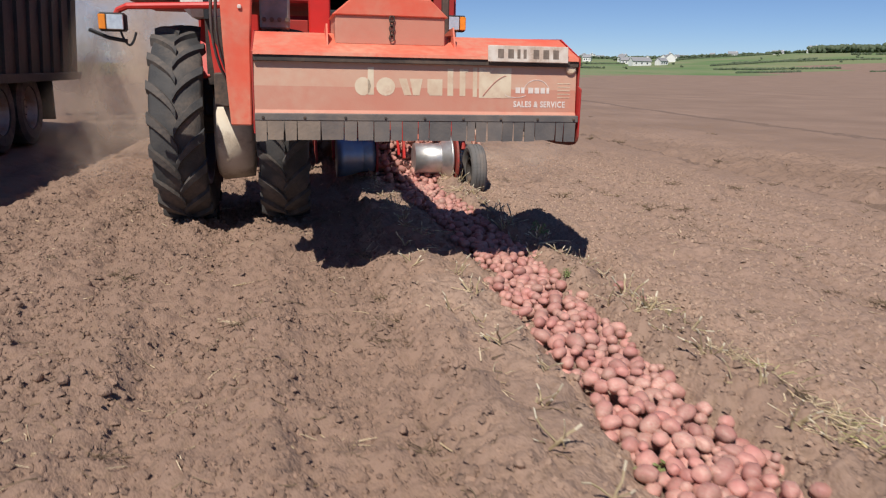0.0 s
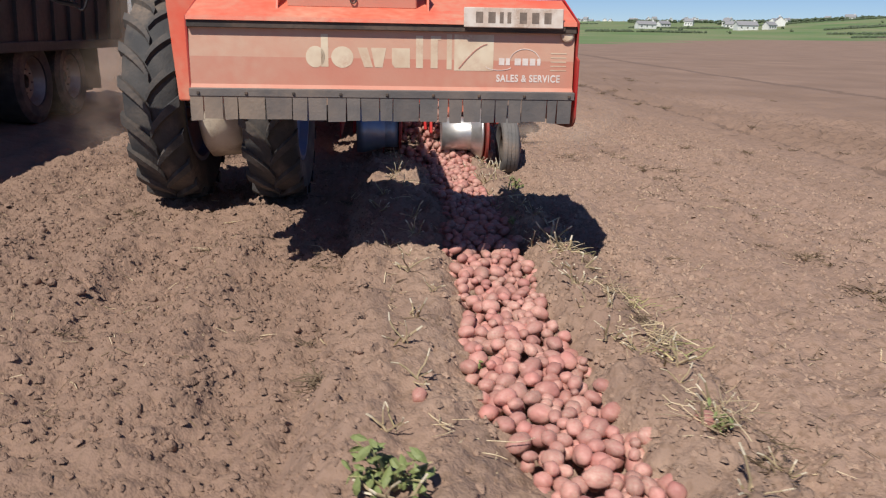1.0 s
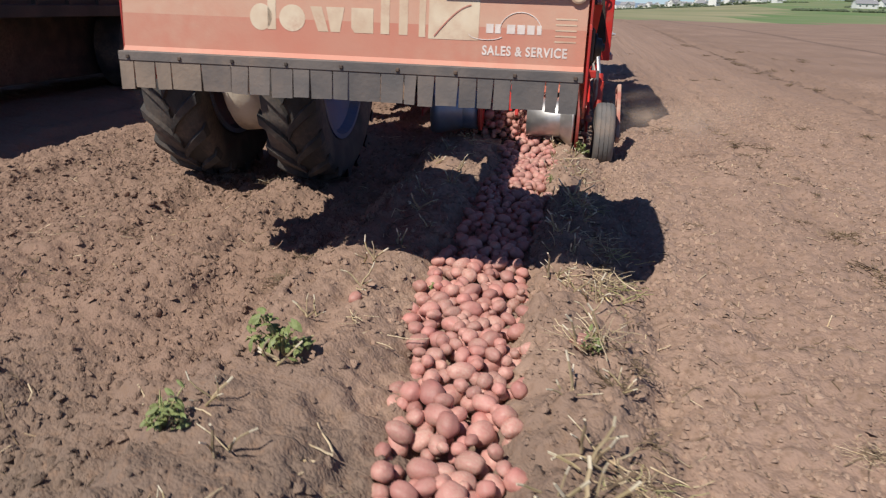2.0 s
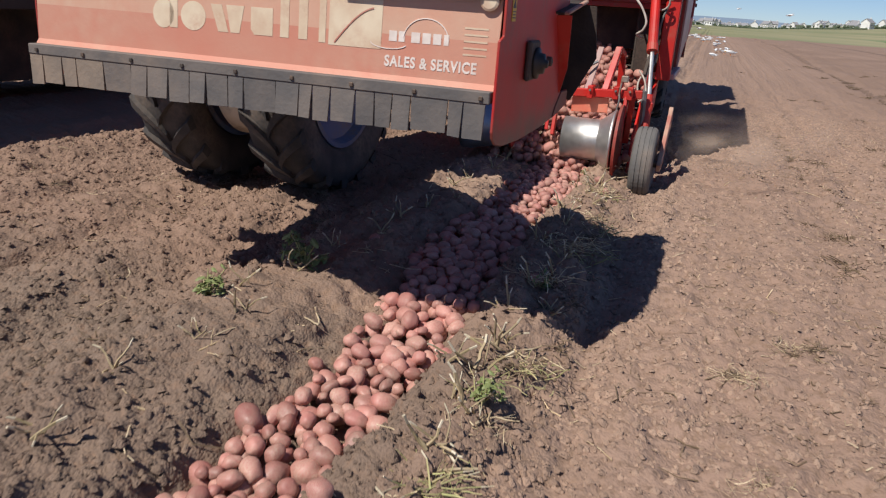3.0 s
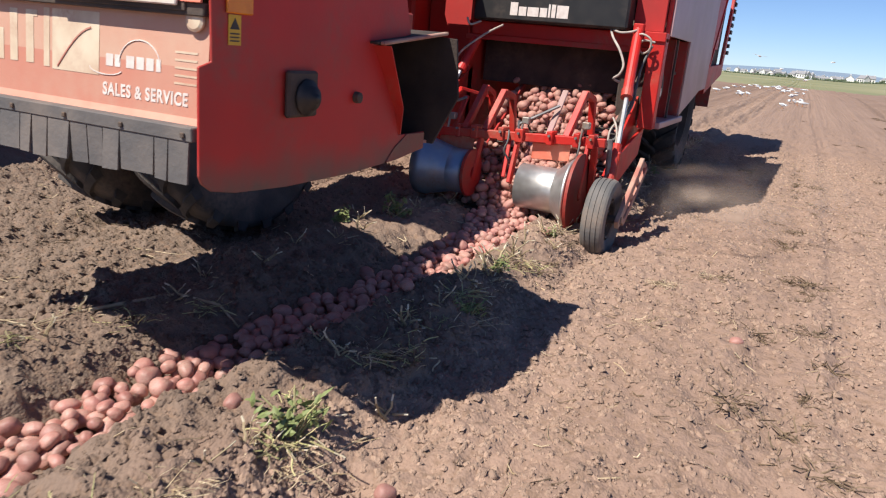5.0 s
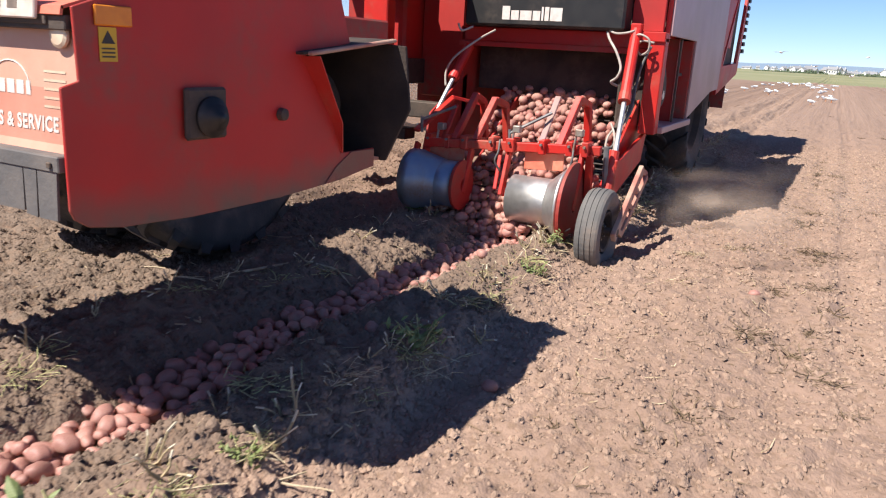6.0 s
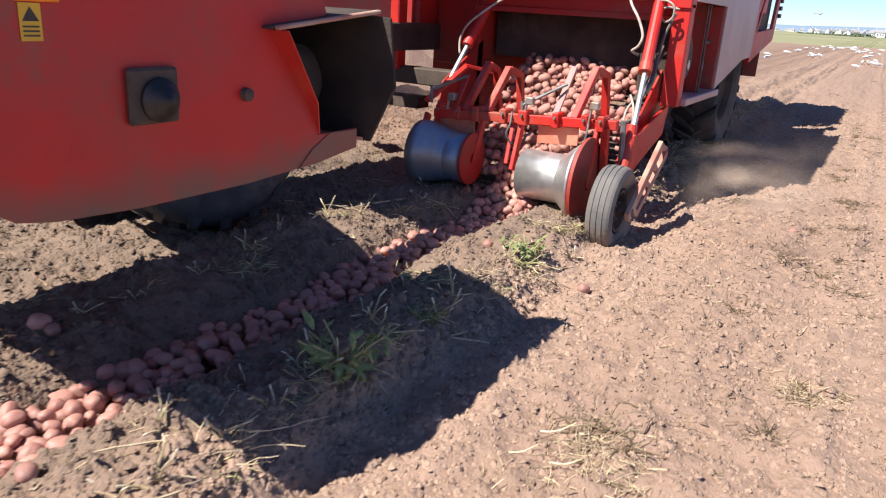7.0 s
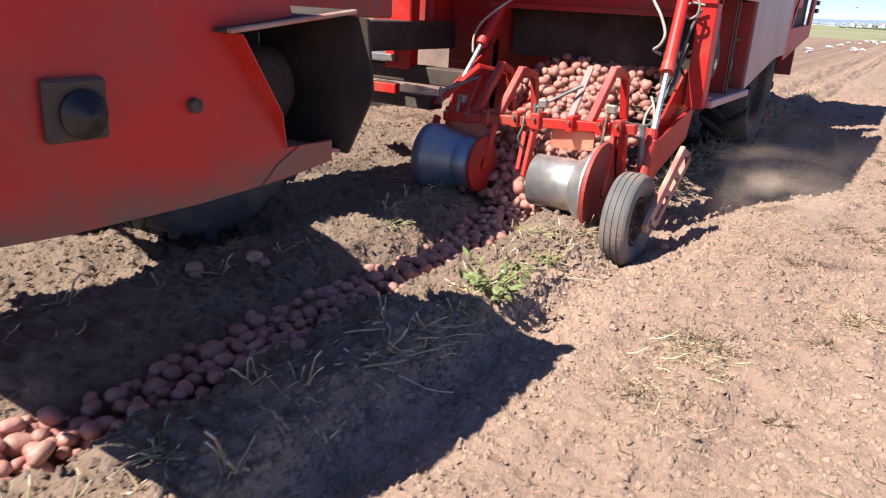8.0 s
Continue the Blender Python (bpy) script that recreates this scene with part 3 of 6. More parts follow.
def build_topper():
    topper = part("topper_hood", bar_plate(bmesh.new(), PROFILE[4], PROFILE[5]), ORANGE_RED, harvester, "sun-bleached red sheet-metal hood over the topper")
    part("hood_lip", bar_plate(bmesh.new(), PROFILE[3], PROFILE[4]), ORANGE_RED, topper)
    part("hood_top", bar_plate(bmesh.new(), PROFILE[5], PROFILE[6]), ORANGE_RED, topper)
    fold = (0.0565, 1.245)
    part("front_panel", bar_plate(bmesh.new(), fold, PROFILE[2]), RED_DUSTY, topper, "red front panel under a coat of tan dust")
    part("front_panel", bar_plate(bmesh.new(), PROFILE[1], fold), RED_MID, topper, "red front panel with dust partly rubbed off")
    part("front_panel", bar_plate(bmesh.new(), PROFILE[0], PROFILE[1]), RED_MID, topper)
    bm = bmesh.new()
    box(bm, (-1.0, 0.035, 1.388), (1.022, 0.11, 1.424), 0.003)
    part("gutter", bm, DARK, topper)
    # right side plate, with the discharge mouth cut out of its rear
    bm = bmesh.new()
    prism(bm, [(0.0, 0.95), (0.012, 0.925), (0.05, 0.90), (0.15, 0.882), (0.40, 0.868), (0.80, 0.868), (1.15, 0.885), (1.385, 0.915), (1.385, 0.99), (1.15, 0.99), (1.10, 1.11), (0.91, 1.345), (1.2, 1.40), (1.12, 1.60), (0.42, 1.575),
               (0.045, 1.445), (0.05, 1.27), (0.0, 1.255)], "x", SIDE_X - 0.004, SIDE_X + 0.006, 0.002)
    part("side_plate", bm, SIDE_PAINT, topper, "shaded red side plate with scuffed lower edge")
    bm = bmesh.new()
    prism(bm, [(0.055, 0.96), (0.35, 0.93), (1.30, 0.94), (1.2, 1.40), (1.12, 1.60), (0.42, 1.575), (0.055, 1.445)], "x", -1.012, -1.0, 0.003)
    part("side_plate", bm, RED_DARK, topper)
    # added hidden plate, its outline cut for the shadow it casts
    part("rear_cover", prism(bmesh.new(), [(0.25, 1.15), (0.1, 1.34), (-0.1, 1.46), (-0.4, 1.60), (-0.72, 1.71), (-0.95, 1.71), (-0.95, 1.15)], "z", 1.50, 1.53, 0.004), RED_DARK, topper)
    part("scuffed_edge", prism(bmesh.new(), [(1.05, 0.882), (1.38, 0.916), (1.38, 0.986), (1.22, 0.99), (1.12, 0.94)], "x", SIDE_X + 0.0065, SIDE_X + 0.011, 0.001), TAN_DARK, topper, "soil-scuffed brown lower edge")
    # discharge mouth; its inside is coloured dark for shade as well as soil
    mouth = part("discharge_mouth", prism(bmesh.new(), [(0.88, 1.352), (1.46, 1.415), (1.46, 1.425), (0.88, 1.362)], "x", 0.62, 1.075, 0.002), INSIDE_DARK, harvester, "open discharge chute coloured dark for the shade inside")
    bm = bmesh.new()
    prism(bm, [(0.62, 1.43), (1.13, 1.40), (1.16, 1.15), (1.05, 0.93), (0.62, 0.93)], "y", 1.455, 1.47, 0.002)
    part("back_wall", bm, INSIDE_DARK, mouth, "soiled inside of the chute, darkened for shade")
    part("inner_wall", prism(bmesh.new(), [(0.85, 0.92), (1.455, 0.92), (1.455, 1.42), (0.85, 1.36)], "x", 0.60, 0.62, 0.002), INSIDE_DARK, mouth)
    part("floor_plate", prism(bmesh.new(), [(1.0, 1.0), (1.45, 0.93), (1.45, 0.945), (1.0, 1.015)], "x", 0.62, 1.025, 0.002), TAN, mouth)
    part("front_lip", sheet(bmesh.new(), [(SIDE_X, 0.905, 1.347), (SIDE_X, 1.095, 1.11), (SIDE_X, 1.145, 0.992)], [(SIDE_X + 0.07, 0.93, 1.35), (SIDE_X + 0.045, 1.105, 1.11), (SIDE_X + 0.012, 1.155, 0.992)], 0.005), RED, mouth, "bright red flared lip")
    part("top_lip", bar(bmesh.new(), (1.085, 0.90, 1.357), (1.075, 1.46, 1.42), 0.024, 0.014), TAN, mouth, "rusty scuffed top lip")
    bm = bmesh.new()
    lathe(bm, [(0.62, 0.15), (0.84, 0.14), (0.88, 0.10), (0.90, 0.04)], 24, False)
    drum = part("rotor_drum", bm, INSIDE_DARK, mouth, "muddy rotor drum, darkened for the shade in the chute", True)
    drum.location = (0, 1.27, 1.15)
    # drive cover and details on the side plate
    bm = bmesh.new()
    box(bm, (SIDE_X + 0.007, 0.37, 1.10), (SIDE_X + 0.03, 0.53, 1.25), 0.008)
    cover = part("drive_cover", bm, DARK, harvester, "black rubber drive cover")
    bm = bmesh.new()
    lathe(bm, [(0, 0.06), (0.012, 0.06), (0.014, 0.042), (0.035, 0.038), (0.038, 0.018), (0.05, 0.014)], 20, False)
    hub = part("shaft_hub", bm, BLACK, cover, "greasy black shaft hub", True)
    hub.location = (SIDE_X + 0.03, 0.46, 1.165)
    bm = bmesh.new()
    lathe(bm, [(0, 0.022), (0.02, 0.02), (0.024, 0.01)], 12, False)
    nut = part("nut", bm, DARK, topper)
    nut.location = (SIDE_X + 0.007, 0.80, 1.155)
    bm = bmesh.new()
    box(bm, (SIDE_X + 0.0065, 0.112, 1.318), (SIDE_X + 0.0085, 0.164, 1.402), 0.0)
    sticker = part("warning_sticker", bm, YELLOW, harvester, "yellow warning sticker with a black triangle")
    bm = bmesh.new()
    prism(bm, [(0.118, 1.362), (0.158, 1.362), (0.138, 1.394)], "x", SIDE_X + 0.0085, SIDE_X + 0.0095, 0)
    part("triangle", bm, BLACK, sticker)
    bm = bmesh.new()
    for z in (1.328, 1.338, 1.348):
        box(bm, (SIDE_X + 0.0085, 0.118, z), (SIDE_X + 0.0095, 0.157, z + 0.004), 0)
    part("printed_bars", bm, BLACK, sticker)
    bm = bmesh.new()
    box(bm, (SIDE_X + 0.0065, 0.10, 1.405), (SIDE_X + 0.016, 0.21, 1.455), 0.003)
    part("side_reflector", bm, AMBER, topper, "orange side reflector")
    bm = bmesh.new()
    lathe(bm, [(0, 0.033), (0.008, 0.033), (0.012, 0.025)], 20, False)
    knob = part("round_reflector", bm, CREAM, topper, "dusty round white reflector")
    knob.matrix_basis = pose(0.977, 0.055, 1.378, 0, 0, -90)
    # upper box with a chain
    hatch = part("hatch_box", prism(bmesh.new(), [(0.21, 1.50), (0.21, 1.675), (0.72, 1.69), (0.72, 1.55)], "x", -0.51, 0.18, 0.006), RED_MID, harvester, "dusty red hatch box")
    part("hatch_lid", prism(bmesh.new(), [(-0.53, 1.672), (0.20, 1.672), (0.08, 1.78), (-0.40, 1.78)], "y", 0.195, 0.74, 0.006), ORANGE_RED, hatch)
    bm = bmesh.new()
    for k in range(5):
        ring = [(-0.16 + (0.009 if k % 2 else 0.016) * math.cos(a), 0.198 - 0.012 * (k % 2) * math.sin(a), 1.655 - 0.028 * k + 0.02 * math.sin(a)) for a in (j * math.pi / 4 for j in range(9))]
        tube(bm, ring, 0.0045, 5)
    part("chain", bm, DARK, hatch)
    part("hatch_rib", prism(bmesh.new(), [(0.16, 1.475), (0.5, 1.585), (0.24, 1.62)], "x", -0.565, -0.555, 0), ORANGE_RED, topper)
    part("hatch_rib", prism(bmesh.new(), [(0.16, 1.475), (0.5, 1.585), (0.24, 1.62)], "x", 0.235, 0.245, 0), ORANGE_RED, topper)
    # number plate, its writing as plain bars
    lean = pose(0.68, 0.022, 1.462, -6)
    bm = box(bmesh.new(), (-0.262, -0.006, -0.05), (0.262, 0.006, 0.05), 0.003, lean)
    plate = part("number_plate", bm, PLATE, harvester, "dusty white number plate")
    for x in (-0.18, -0.115, -0.055, -0.015, 0.05, 0.115, 0.18):
        part("plate_bar", box(bmesh.new(), (x - 0.02, -0.0068, -0.028), (x + 0.018 if abs(x + 0.03) > 0.03 else x, -0.006, 0.028), 0, lean), PLATE_INK, plate)
    part("plate_bracket", box(bmesh.new(), (0.43, 0.028, 1.40), (0.96, 0.05, 1.425), 0.002), DARK, topper)
    # mark and lettering on the front panel
    slope = math.degrees(math.atan2(0.018, 0.295))
    on_panel = pose(0, 0.0507, 1.15, -slope)      # x along the panel, z up it

    def lay(bm, name, mat, label="", lift=0.004, under=None):
        bmesh.ops.transform(bm, matrix=on_panel @ pose(0, -lift, 0), verts=bm.verts)
        return part(name, bm, mat, under or topper, label)

    def oval(bm, cx, cz, rx, rz):
        prism(bm, [(cx + rx * math.cos(a), cz + rz * math.sin(a)) for a in (j * math.pi / 10 for j in range(20))], "y", 0.0028, 0.0036, 0)

    bm = bmesh.new()
    low, mid, top = 0.05, 0.15, 0.215
    oval(bm, -0.355, (low + mid) / 2, 0.05, 0.055)
    prism(bm, [(-0.325, low), (-0.288, low), (-0.288, top), (-0.325, top)], "y", 0.0028, 0.0036, 0)
    lay(bm, "mark_shape", CREAM, "cream mark of plain shapes")
    bm = bmesh.new()
    oval(bm, -0.215, (low + mid) / 2, 0.058, 0.055)
    lay(bm, "mark_shape", CREAM)
    bm = bmesh.new()
    prism(bm, [(-0.135, mid), (-0.10, low), (-0.055, low), (-0.085, mid)], "y", 0.0028, 0.0036, 0)
    prism(bm, [(-0.065, mid), (-0.045, low), (-0.005, low), (0.015, mid)], "y", 0.0028, 0.0036, 0)
    lay(bm, "mark_shape", CREAM)
    bm = bmesh.new()
    prism(bm, [(0.045, mid), (0.045, low + 0.02), (0.06, low), (0.14, low), (0.14, mid)], "y", 0.0028, 0.0036, 0)
    lay(bm, "mark_shape", CREAM)
    bm = bmesh.new()
    prism(bm, [(0.172, low), (0.209, low), (0.209, top), (0.172, top)], "y", 0.0028, 0.0036, 0)
    lay(bm, "mark_shape", CREAM)
    bm = bmesh.new()
    prism(bm, [(0.25, low), (0.287, low), (0.287, top - 0.02), (0.305, top - 0.02), (0.305, top), (0.25, top)], "y", 0.0028, 0.0036, 0)
    lay(bm, "mark_shape", CREAM)
    bm = bmesh.new()
    prism(bm, [(0.375, 0.04), (0.585, 0.04), (0.585, 0.225), (0.375, 0.225)], "y", 0.0028, 0.0036, 0)
    square = lay(bm, "mark_square", CREAM, "cream square with a faint swoosh", under=harvester)
    bm = bmesh.new()
    tube(bm, [(0.40 + 0.15 * k / 8, -0.003, 0.05 + 0.13 * math.sin(k / 8 * 1.4)) for k in range(9)], 0.0035, 4)
    bmesh.ops.transform(bm, matrix=on_panel @ pose(0, 0.002, 0), verts=bm.verts)
    part("swoosh", bm, TAN, square)
    bm = bmesh.new()
    prism(bm, [(0.335, 0.045), (0.362, 0.045), (0.362, 0.225), (0.335, 0.225)], "y", 0.0028, 0.0036, 0)
    lay(bm, "mark_shape", CREAM)
    # dealer's mark: an arch with two bars below it
    bm = bmesh.new()
    tube(bm, [(0.755 + 0.085 * math.cos(a), -0.001, 0.082 + 0.075 * math.sin(a)) for a in (math.pi * (0.02 + 0.96 * k / 14) for k in range(15))], 0.0022, 4)
    tube(bm, [(0.615 + 0.07 * math.cos(a), -0.001, 0.065 + 0.02 * math.sin(a)) for a in (math.pi * (1.0 + 0.9 * k / 8) for k in range(9))], 0.0022, 4)
    lay(bm, "dealer_mark", WHITE, "white dealer's mark of an arch and bars", 0.0)
    for a, b in ((0.615, 0.645), (0.652, 0.675), (0.70, 0.733), (0.742, 0.773), (0.782, 0.812), (0.822, 0.84)):
        lay(prism(bmesh.new(), [(a, 0.072), (b, 0.072), (b, 0.108), (a, 0.108)], "y", 0.0014, 0.002, 0), "dealer_bar", WHITE, "", 0.0025)
    for k in range(5):
        lay(box(bmesh.new(), (0.895, 0.0012, 0.045 + 0.022 * k), (0.98, 0.002, 0.051 + 0.022 * k), 0), "small_print_bar", CREAM, "", 0.0025)
    text = bpy.data.curves.new("lettering", "FONT")
    text.body, text.size, text.extrude, text.align_x = "SALES & SERVICE", 0.052, 0.0004, "LEFT"
    text.space_character, text.offset = 1.12, 0.0016
    text.materials.append(WHITE)
    words = tagged(new("lettering", text), "white lettering")
    words.parent = topper
    words.matrix_basis = on_panel @ pose(0.603, -0.0012, -0.014, 90) @ Matrix.Diagonal((0.81, 1, 1, 1))
    # rubber skirt: a clamping strip and slit strips
    bm = bmesh.new()
    box(bm, (-1.0, -0.012, 1.045), (1.022, 0.036, 1.086), 0.003)
    strip = part("clamp_strip", bm, RUBBER, harvester, "grey rubber clamping strip")
    for k in range(9):
        part("bolt", box(bmesh.new(), (-0.96 + 0.243 * k, -0.019, 1.056), (-0.945 + 0.243 * k, -0.012, 1.071), 0.002), DARK, strip)
    rnd = random.Random(4)
    x, k = -1.0, 0
    while x < 1.0:
        w = min(rnd.choice((0.055, 0.07, 0.075, 0.08, 0.1, 0.14)), 1.03 - x)
        drop = 0.925 + rnd.uniform(-0.006, 0.006)
        dy = rnd.uniform(-0.012, 0.006)
        bm = bmesh.new()
        prism(bm, [(x + 0.002, 1.048), (x + w - 0.002, 1.048), (x + w - 0.002 - rnd.uniform(0.001, 0.007), drop), (x + rnd.uniform(0.001, 0.007), drop + rnd.uniform(-0.004, 0.004))], "y", -0.008, -0.001, 0)
        for v in bm.verts:
            if v.co.z < 1:
                v.co.y += dy
        part("rubber_flap", bm, RUBBER_DUSTY if x < -0.62 else RUBBER, strip)
        x += w
    # the dark inside: rotor shaft and rear wall
    bm = bmesh.new()
    lathe(bm, [(-0.95, 0.09), (1.0, 0.09)], 16, False)
    rotor = part("rotor", bm, DARK, topper)
    rotor.location = (0, 0.55, 1.2)
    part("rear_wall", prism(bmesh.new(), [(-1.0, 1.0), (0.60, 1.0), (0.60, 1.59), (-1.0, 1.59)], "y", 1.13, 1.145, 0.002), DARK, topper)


def bar_plate(bm, a, b, thick=0.008):
    """A sheet across the topper between two points of its profile."""
    d = Vector((b[0] - a[0], b[1] - a[1])).normalized()
    n = Vector((d.y, -d.x)) * thick
    prism(bm, [a, b, (b[0] + n.x, b[1] + n.y), (a[0] + n.x, a[1] + n.y)], "x", -1.0, 1.02, 0)
    return bm


build_topper()


def build_tractor_tyre(x, y, r, half, rim_mat, yaw=0):
    hub = empty("wheel")
    hub.parent = harvester
    SPIN[hub] = (Vector((x, y, r)), r, yaw)
    bm = bmesh.new()
    lathe(bm, [(-half, r * 0.80), (-half * 1.02, r * 0.88), (-half * 0.9, r * 0.945), (0, r * 0.965), (half * 0.9, r * 0.945), (half * 1.02, r * 0.88), (half, r * 0.80), (half * 0.9, r * 0.66),
               (half * 0.7, r * 0.6), (-half * 0.7, r * 0.6), (-half * 0.9, r * 0.66)], 64)
    part("tyre", bm, TYRE, hub, "lugged tractor tyre with dusty tread", True)
    count = 19
    for s in (-1, 1):
        bm, prev = bmesh.new(), None
        for i in range(7):
            u = i / 6
            xx = s * half * (-0.06 + 1.12 * u)
            a = -0.30 * u ** 0.7
            top, low = r * (1.0 - 0.035 * u ** 3), r * (0.945 - 0.055 * u ** 4)
            w = 0.042 + 0.014 * u
            ring = [bm.verts.new((xx, q * math.cos(a + dw), q * math.sin(a + dw))) for q, dw in ((low, -w * 1.3), (top, -w * 0.8), (top, w * 0.8), (low, w * 1.3))]
            if prev:
                for j in range(3):
                    bm.faces.new((prev[j], prev[j + 1], ring[j + 1], ring[j]))
            else:
                bm.faces.new(ring)
            prev = ring
        bm.faces.new(prev[::-1])
        bmesh.ops.recalc_face_normals(bm, faces=bm.faces)
        lug = part("lug", bm, TYRE, hub)
        for k in range(count):
            one = lug if k == 0 else new("lug", lug.data)
            one.parent = hub
            one.matrix_basis = pose(0, 0, 0, 360 * (k + (0.5 if s > 0 else 0)) / count)
    bm = bmesh.new()
    lathe(bm, [(-half * 0.8, r * 0.62), (half * 0.85, r * 0.62), (half * 0.85, r * 0.58), (half * 0.5, r * 0.55), (half * 0.25, r * 0.3), (half * 0.3, r * 0.12), (-half * 0.3, r * 0.12), (-half * 0.3, r * 0.3),
               (-half * 0.8, r * 0.58)], 40)
    rim = part("rim", bm, rim_mat, hub, smooth=False)
    bm = bmesh.new()
    for k in range(8):
        a = k * math.pi / 4
        tube(bm, [(half * 0.2, r * 0.22 * math.cos(a), r * 0.22 * math.sin(a)), (half * 0.42, r * 0.22 * math.cos(a), r * 0.22 * math.sin(a))], 0.016, 6)
    part("wheel_nuts", bm, GREY, hub)
    return hub


build_tractor_tyre(-1.68, 2.32, 0.84, 0.20, BLUE)
build_tractor_tyre(-0.86, 2.36, 0.84, 0.20, BLUE)
build_tractor_tyre(0.95, 8.75, 0.78, 0.24, DARK)
build_tractor_tyre(-1.35, 8.75, 0.78, 0.24, DARK)


def build_front_frame():
    """What carries the topper and shows above and beside it."""
    bm = bmesh.new()
    prism(bm, [(-1.17, 0.98), (-1.04, 0.98), (-1.03, 1.5), (-0.98, 2.3), (-1.22, 2.3), (-1.2, 1.5)], "y", 0.42, 0.52, 0.008)
    post = part("lift_post", bm, ORANGE_RED, harvester, "red sheet-metal lift post")
    part("bolt", box(bmesh.new(), (-1.10, 0.405, 1.70), (-1.075, 0.42, 1.725), 0.005), WHITE, post)
    part("axle_beam", box(bmesh.new(), (-1.8, 2.34, 0.76), (-0.7, 2.50, 0.92), 0.02), DARK, harvester)
    # beam coloured dark in place of the shade over it
    part("chassis_beam", box(bmesh.new(), (-1.35, 1.3, 1.05), (-1.15, 9.0, 1.3), 0.01), DARK, harvester)
    part("lift_arm", box(bmesh.new(), (-0.18, 1.15, 1.36), (0.02, 3.1, 1.56), 0.012), RED_DARK, harvester, "red arm that carries the topper")
    tank = part("white_tank", box(bmesh.new(), (-1.62, 1.7, 1.72), (-1.15, 2.3, 2.2), 0.08), WHITE, harvester, "white plastic tank")
    part("tank_strap", box(bmesh.new(), (-1.44, 1.69, 1.70), (-1.40, 2.31, 2.21), 0.004), BLACK, tank)
    part("mudguard", prism(bmesh.new(), [(1.75, 1.25), (2.1, 1.75), (2.7, 1.95), (2.7, 1.97), (2.08, 1.78), (1.73, 1.27)], "x", -1.5, -1.42, 0.003), RED, harvester)
    part("inner_fender", prism(bmesh.new(), [(-1.40, 1.62), (-1.36, 1.2), (-1.22, 1.2), (-1.24, 1.3)], "y", 1.55, 1.57, 0.003), RED, harvester)
    # dark sheet added to fill the gap by the wheel with shade
    part("fender_backing", box(bmesh.new(), (-1.44, 1.74, 1.2), (-1.18, 1.76, 1.72), 0.004), INSIDE_DARK, harvester)
    drum = part("hub_drum", lathe(bmesh.new(), [(-1.42, 0.12), (-1.42, 0.40), (-1.38, 0.45), (-1.12, 0.42), (-1.08, 0.12)], 36, False), MUDDY_WHITE, harvester, "mud-splashed white hub drum", True)
    drum.location = (0, 2.2, 0.82)
    arm = part("lamp_arm", tube(bmesh.new(), [(-1.15, 0.75, 1.745), (-1.84, 0.9, 1.725), (-1.90, 0.92, 1.70), (-1.93, 0.92, 1.65)], 0.022, 8), RED, harvester, "red tubular lamp arm")
    for x, mirror, y, z in ((-1.94, 1, 0.92, 1.62), (0.45, -1, 1.2, 1.70)):
        head = part("headlight", box(bmesh.new(), (x - 0.085, y - 0.05, z - 0.06), (x + 0.085, y + 0.05, z + 0.06), 0.015), BLACK, harvester, "headlight with an amber indicator")
        part("lens", box(bmesh.new(), (min(x - 0.03 * mirror, x + 0.075 * mirror), y - 0.058, z - 0.048), (max(x - 0.03 * mirror, x + 0.075 * mirror), y - 0.048, z + 0.048), 0.004), LENS, head)
        part("indicator", box(bmesh.new(), (min(x - 0.08 * mirror, x - 0.036 * mirror), y - 0.06, z - 0.048), (max(x - 0.08 * mirror, x - 0.036 * mirror), y - 0.045, z + 0.048), 0.004), AMBER, head)
    part("lamp_bracket", tube(bmesh.new(), sag((-1.90, 0.93, 1.57), (-1.80, 0.93, 1.56), 0.09), 0.008, 6), BLACK, arm)
    part("step_bracket", tube(bmesh.new(), [(-2.1, 0.95, 1.57), (-1.98, 0.94, 1.52), (-1.86, 0.93, 1.5)], 0.014, 6), BLACK, arm)
    part("cab_post", box(bmesh.new(), (-0.65, 0.95, 1.55), (-0.5, 1.1, 2.1), 0.01), RED, harvester)
    part("cab_post", box(bmesh.new(), (0.28, 0.8, 1.58), (0.33, 0.86, 1.95), 0.01), DARK, harvester)
    block = part("valve_block", box(bmesh.new(), (-0.98, 0.75, 1.60), (-0.78, 0.92, 1.80), 0.012), GREY, harvester, "grey hydraulic valve block")
    bm = bmesh.new()
    for k in range(4):
        tube(bm, [(-0.95 + 0.05 * k, 0.74, 1.66), (-0.95 + 0.05 * k, 0.70, 1.66)], 0.015, 8)
    part("valve_ports", bm, DARK, block)
    for k in range(2):
        part("hose", tube(bmesh.new(), sag((-1.26 + 0.03 * k, 0.6, 1.9), (-1.2 + 0.03 * k, 1.0, 1.2), 0.05, side=(-0.06, 0, 0)), 0.011, 6), GREY, harvester)
    # floor, block and lid are added out of view to shade digger and ground
    part("cab_floor", box(bmesh.new(), (-2.1, 1.85, 1.86), (-0.55, 3.5, 1.95), 0.02), RED_DARK, harvester)
    deck = part("engine_cover", box(bmesh.new(), (-2.05, 1.9, 1.95), (-0.46, 3.45, 2.45), 0.05), RED_DARK, harvester, "unseen red block added behind the topper to cast shade")
    part("cover_lid", box(bmesh.new(), (-2.08, 1.87, 2.45), (-0.44, 3.48, 2.52), 0.02), DARK, deck)


build_front_frame()


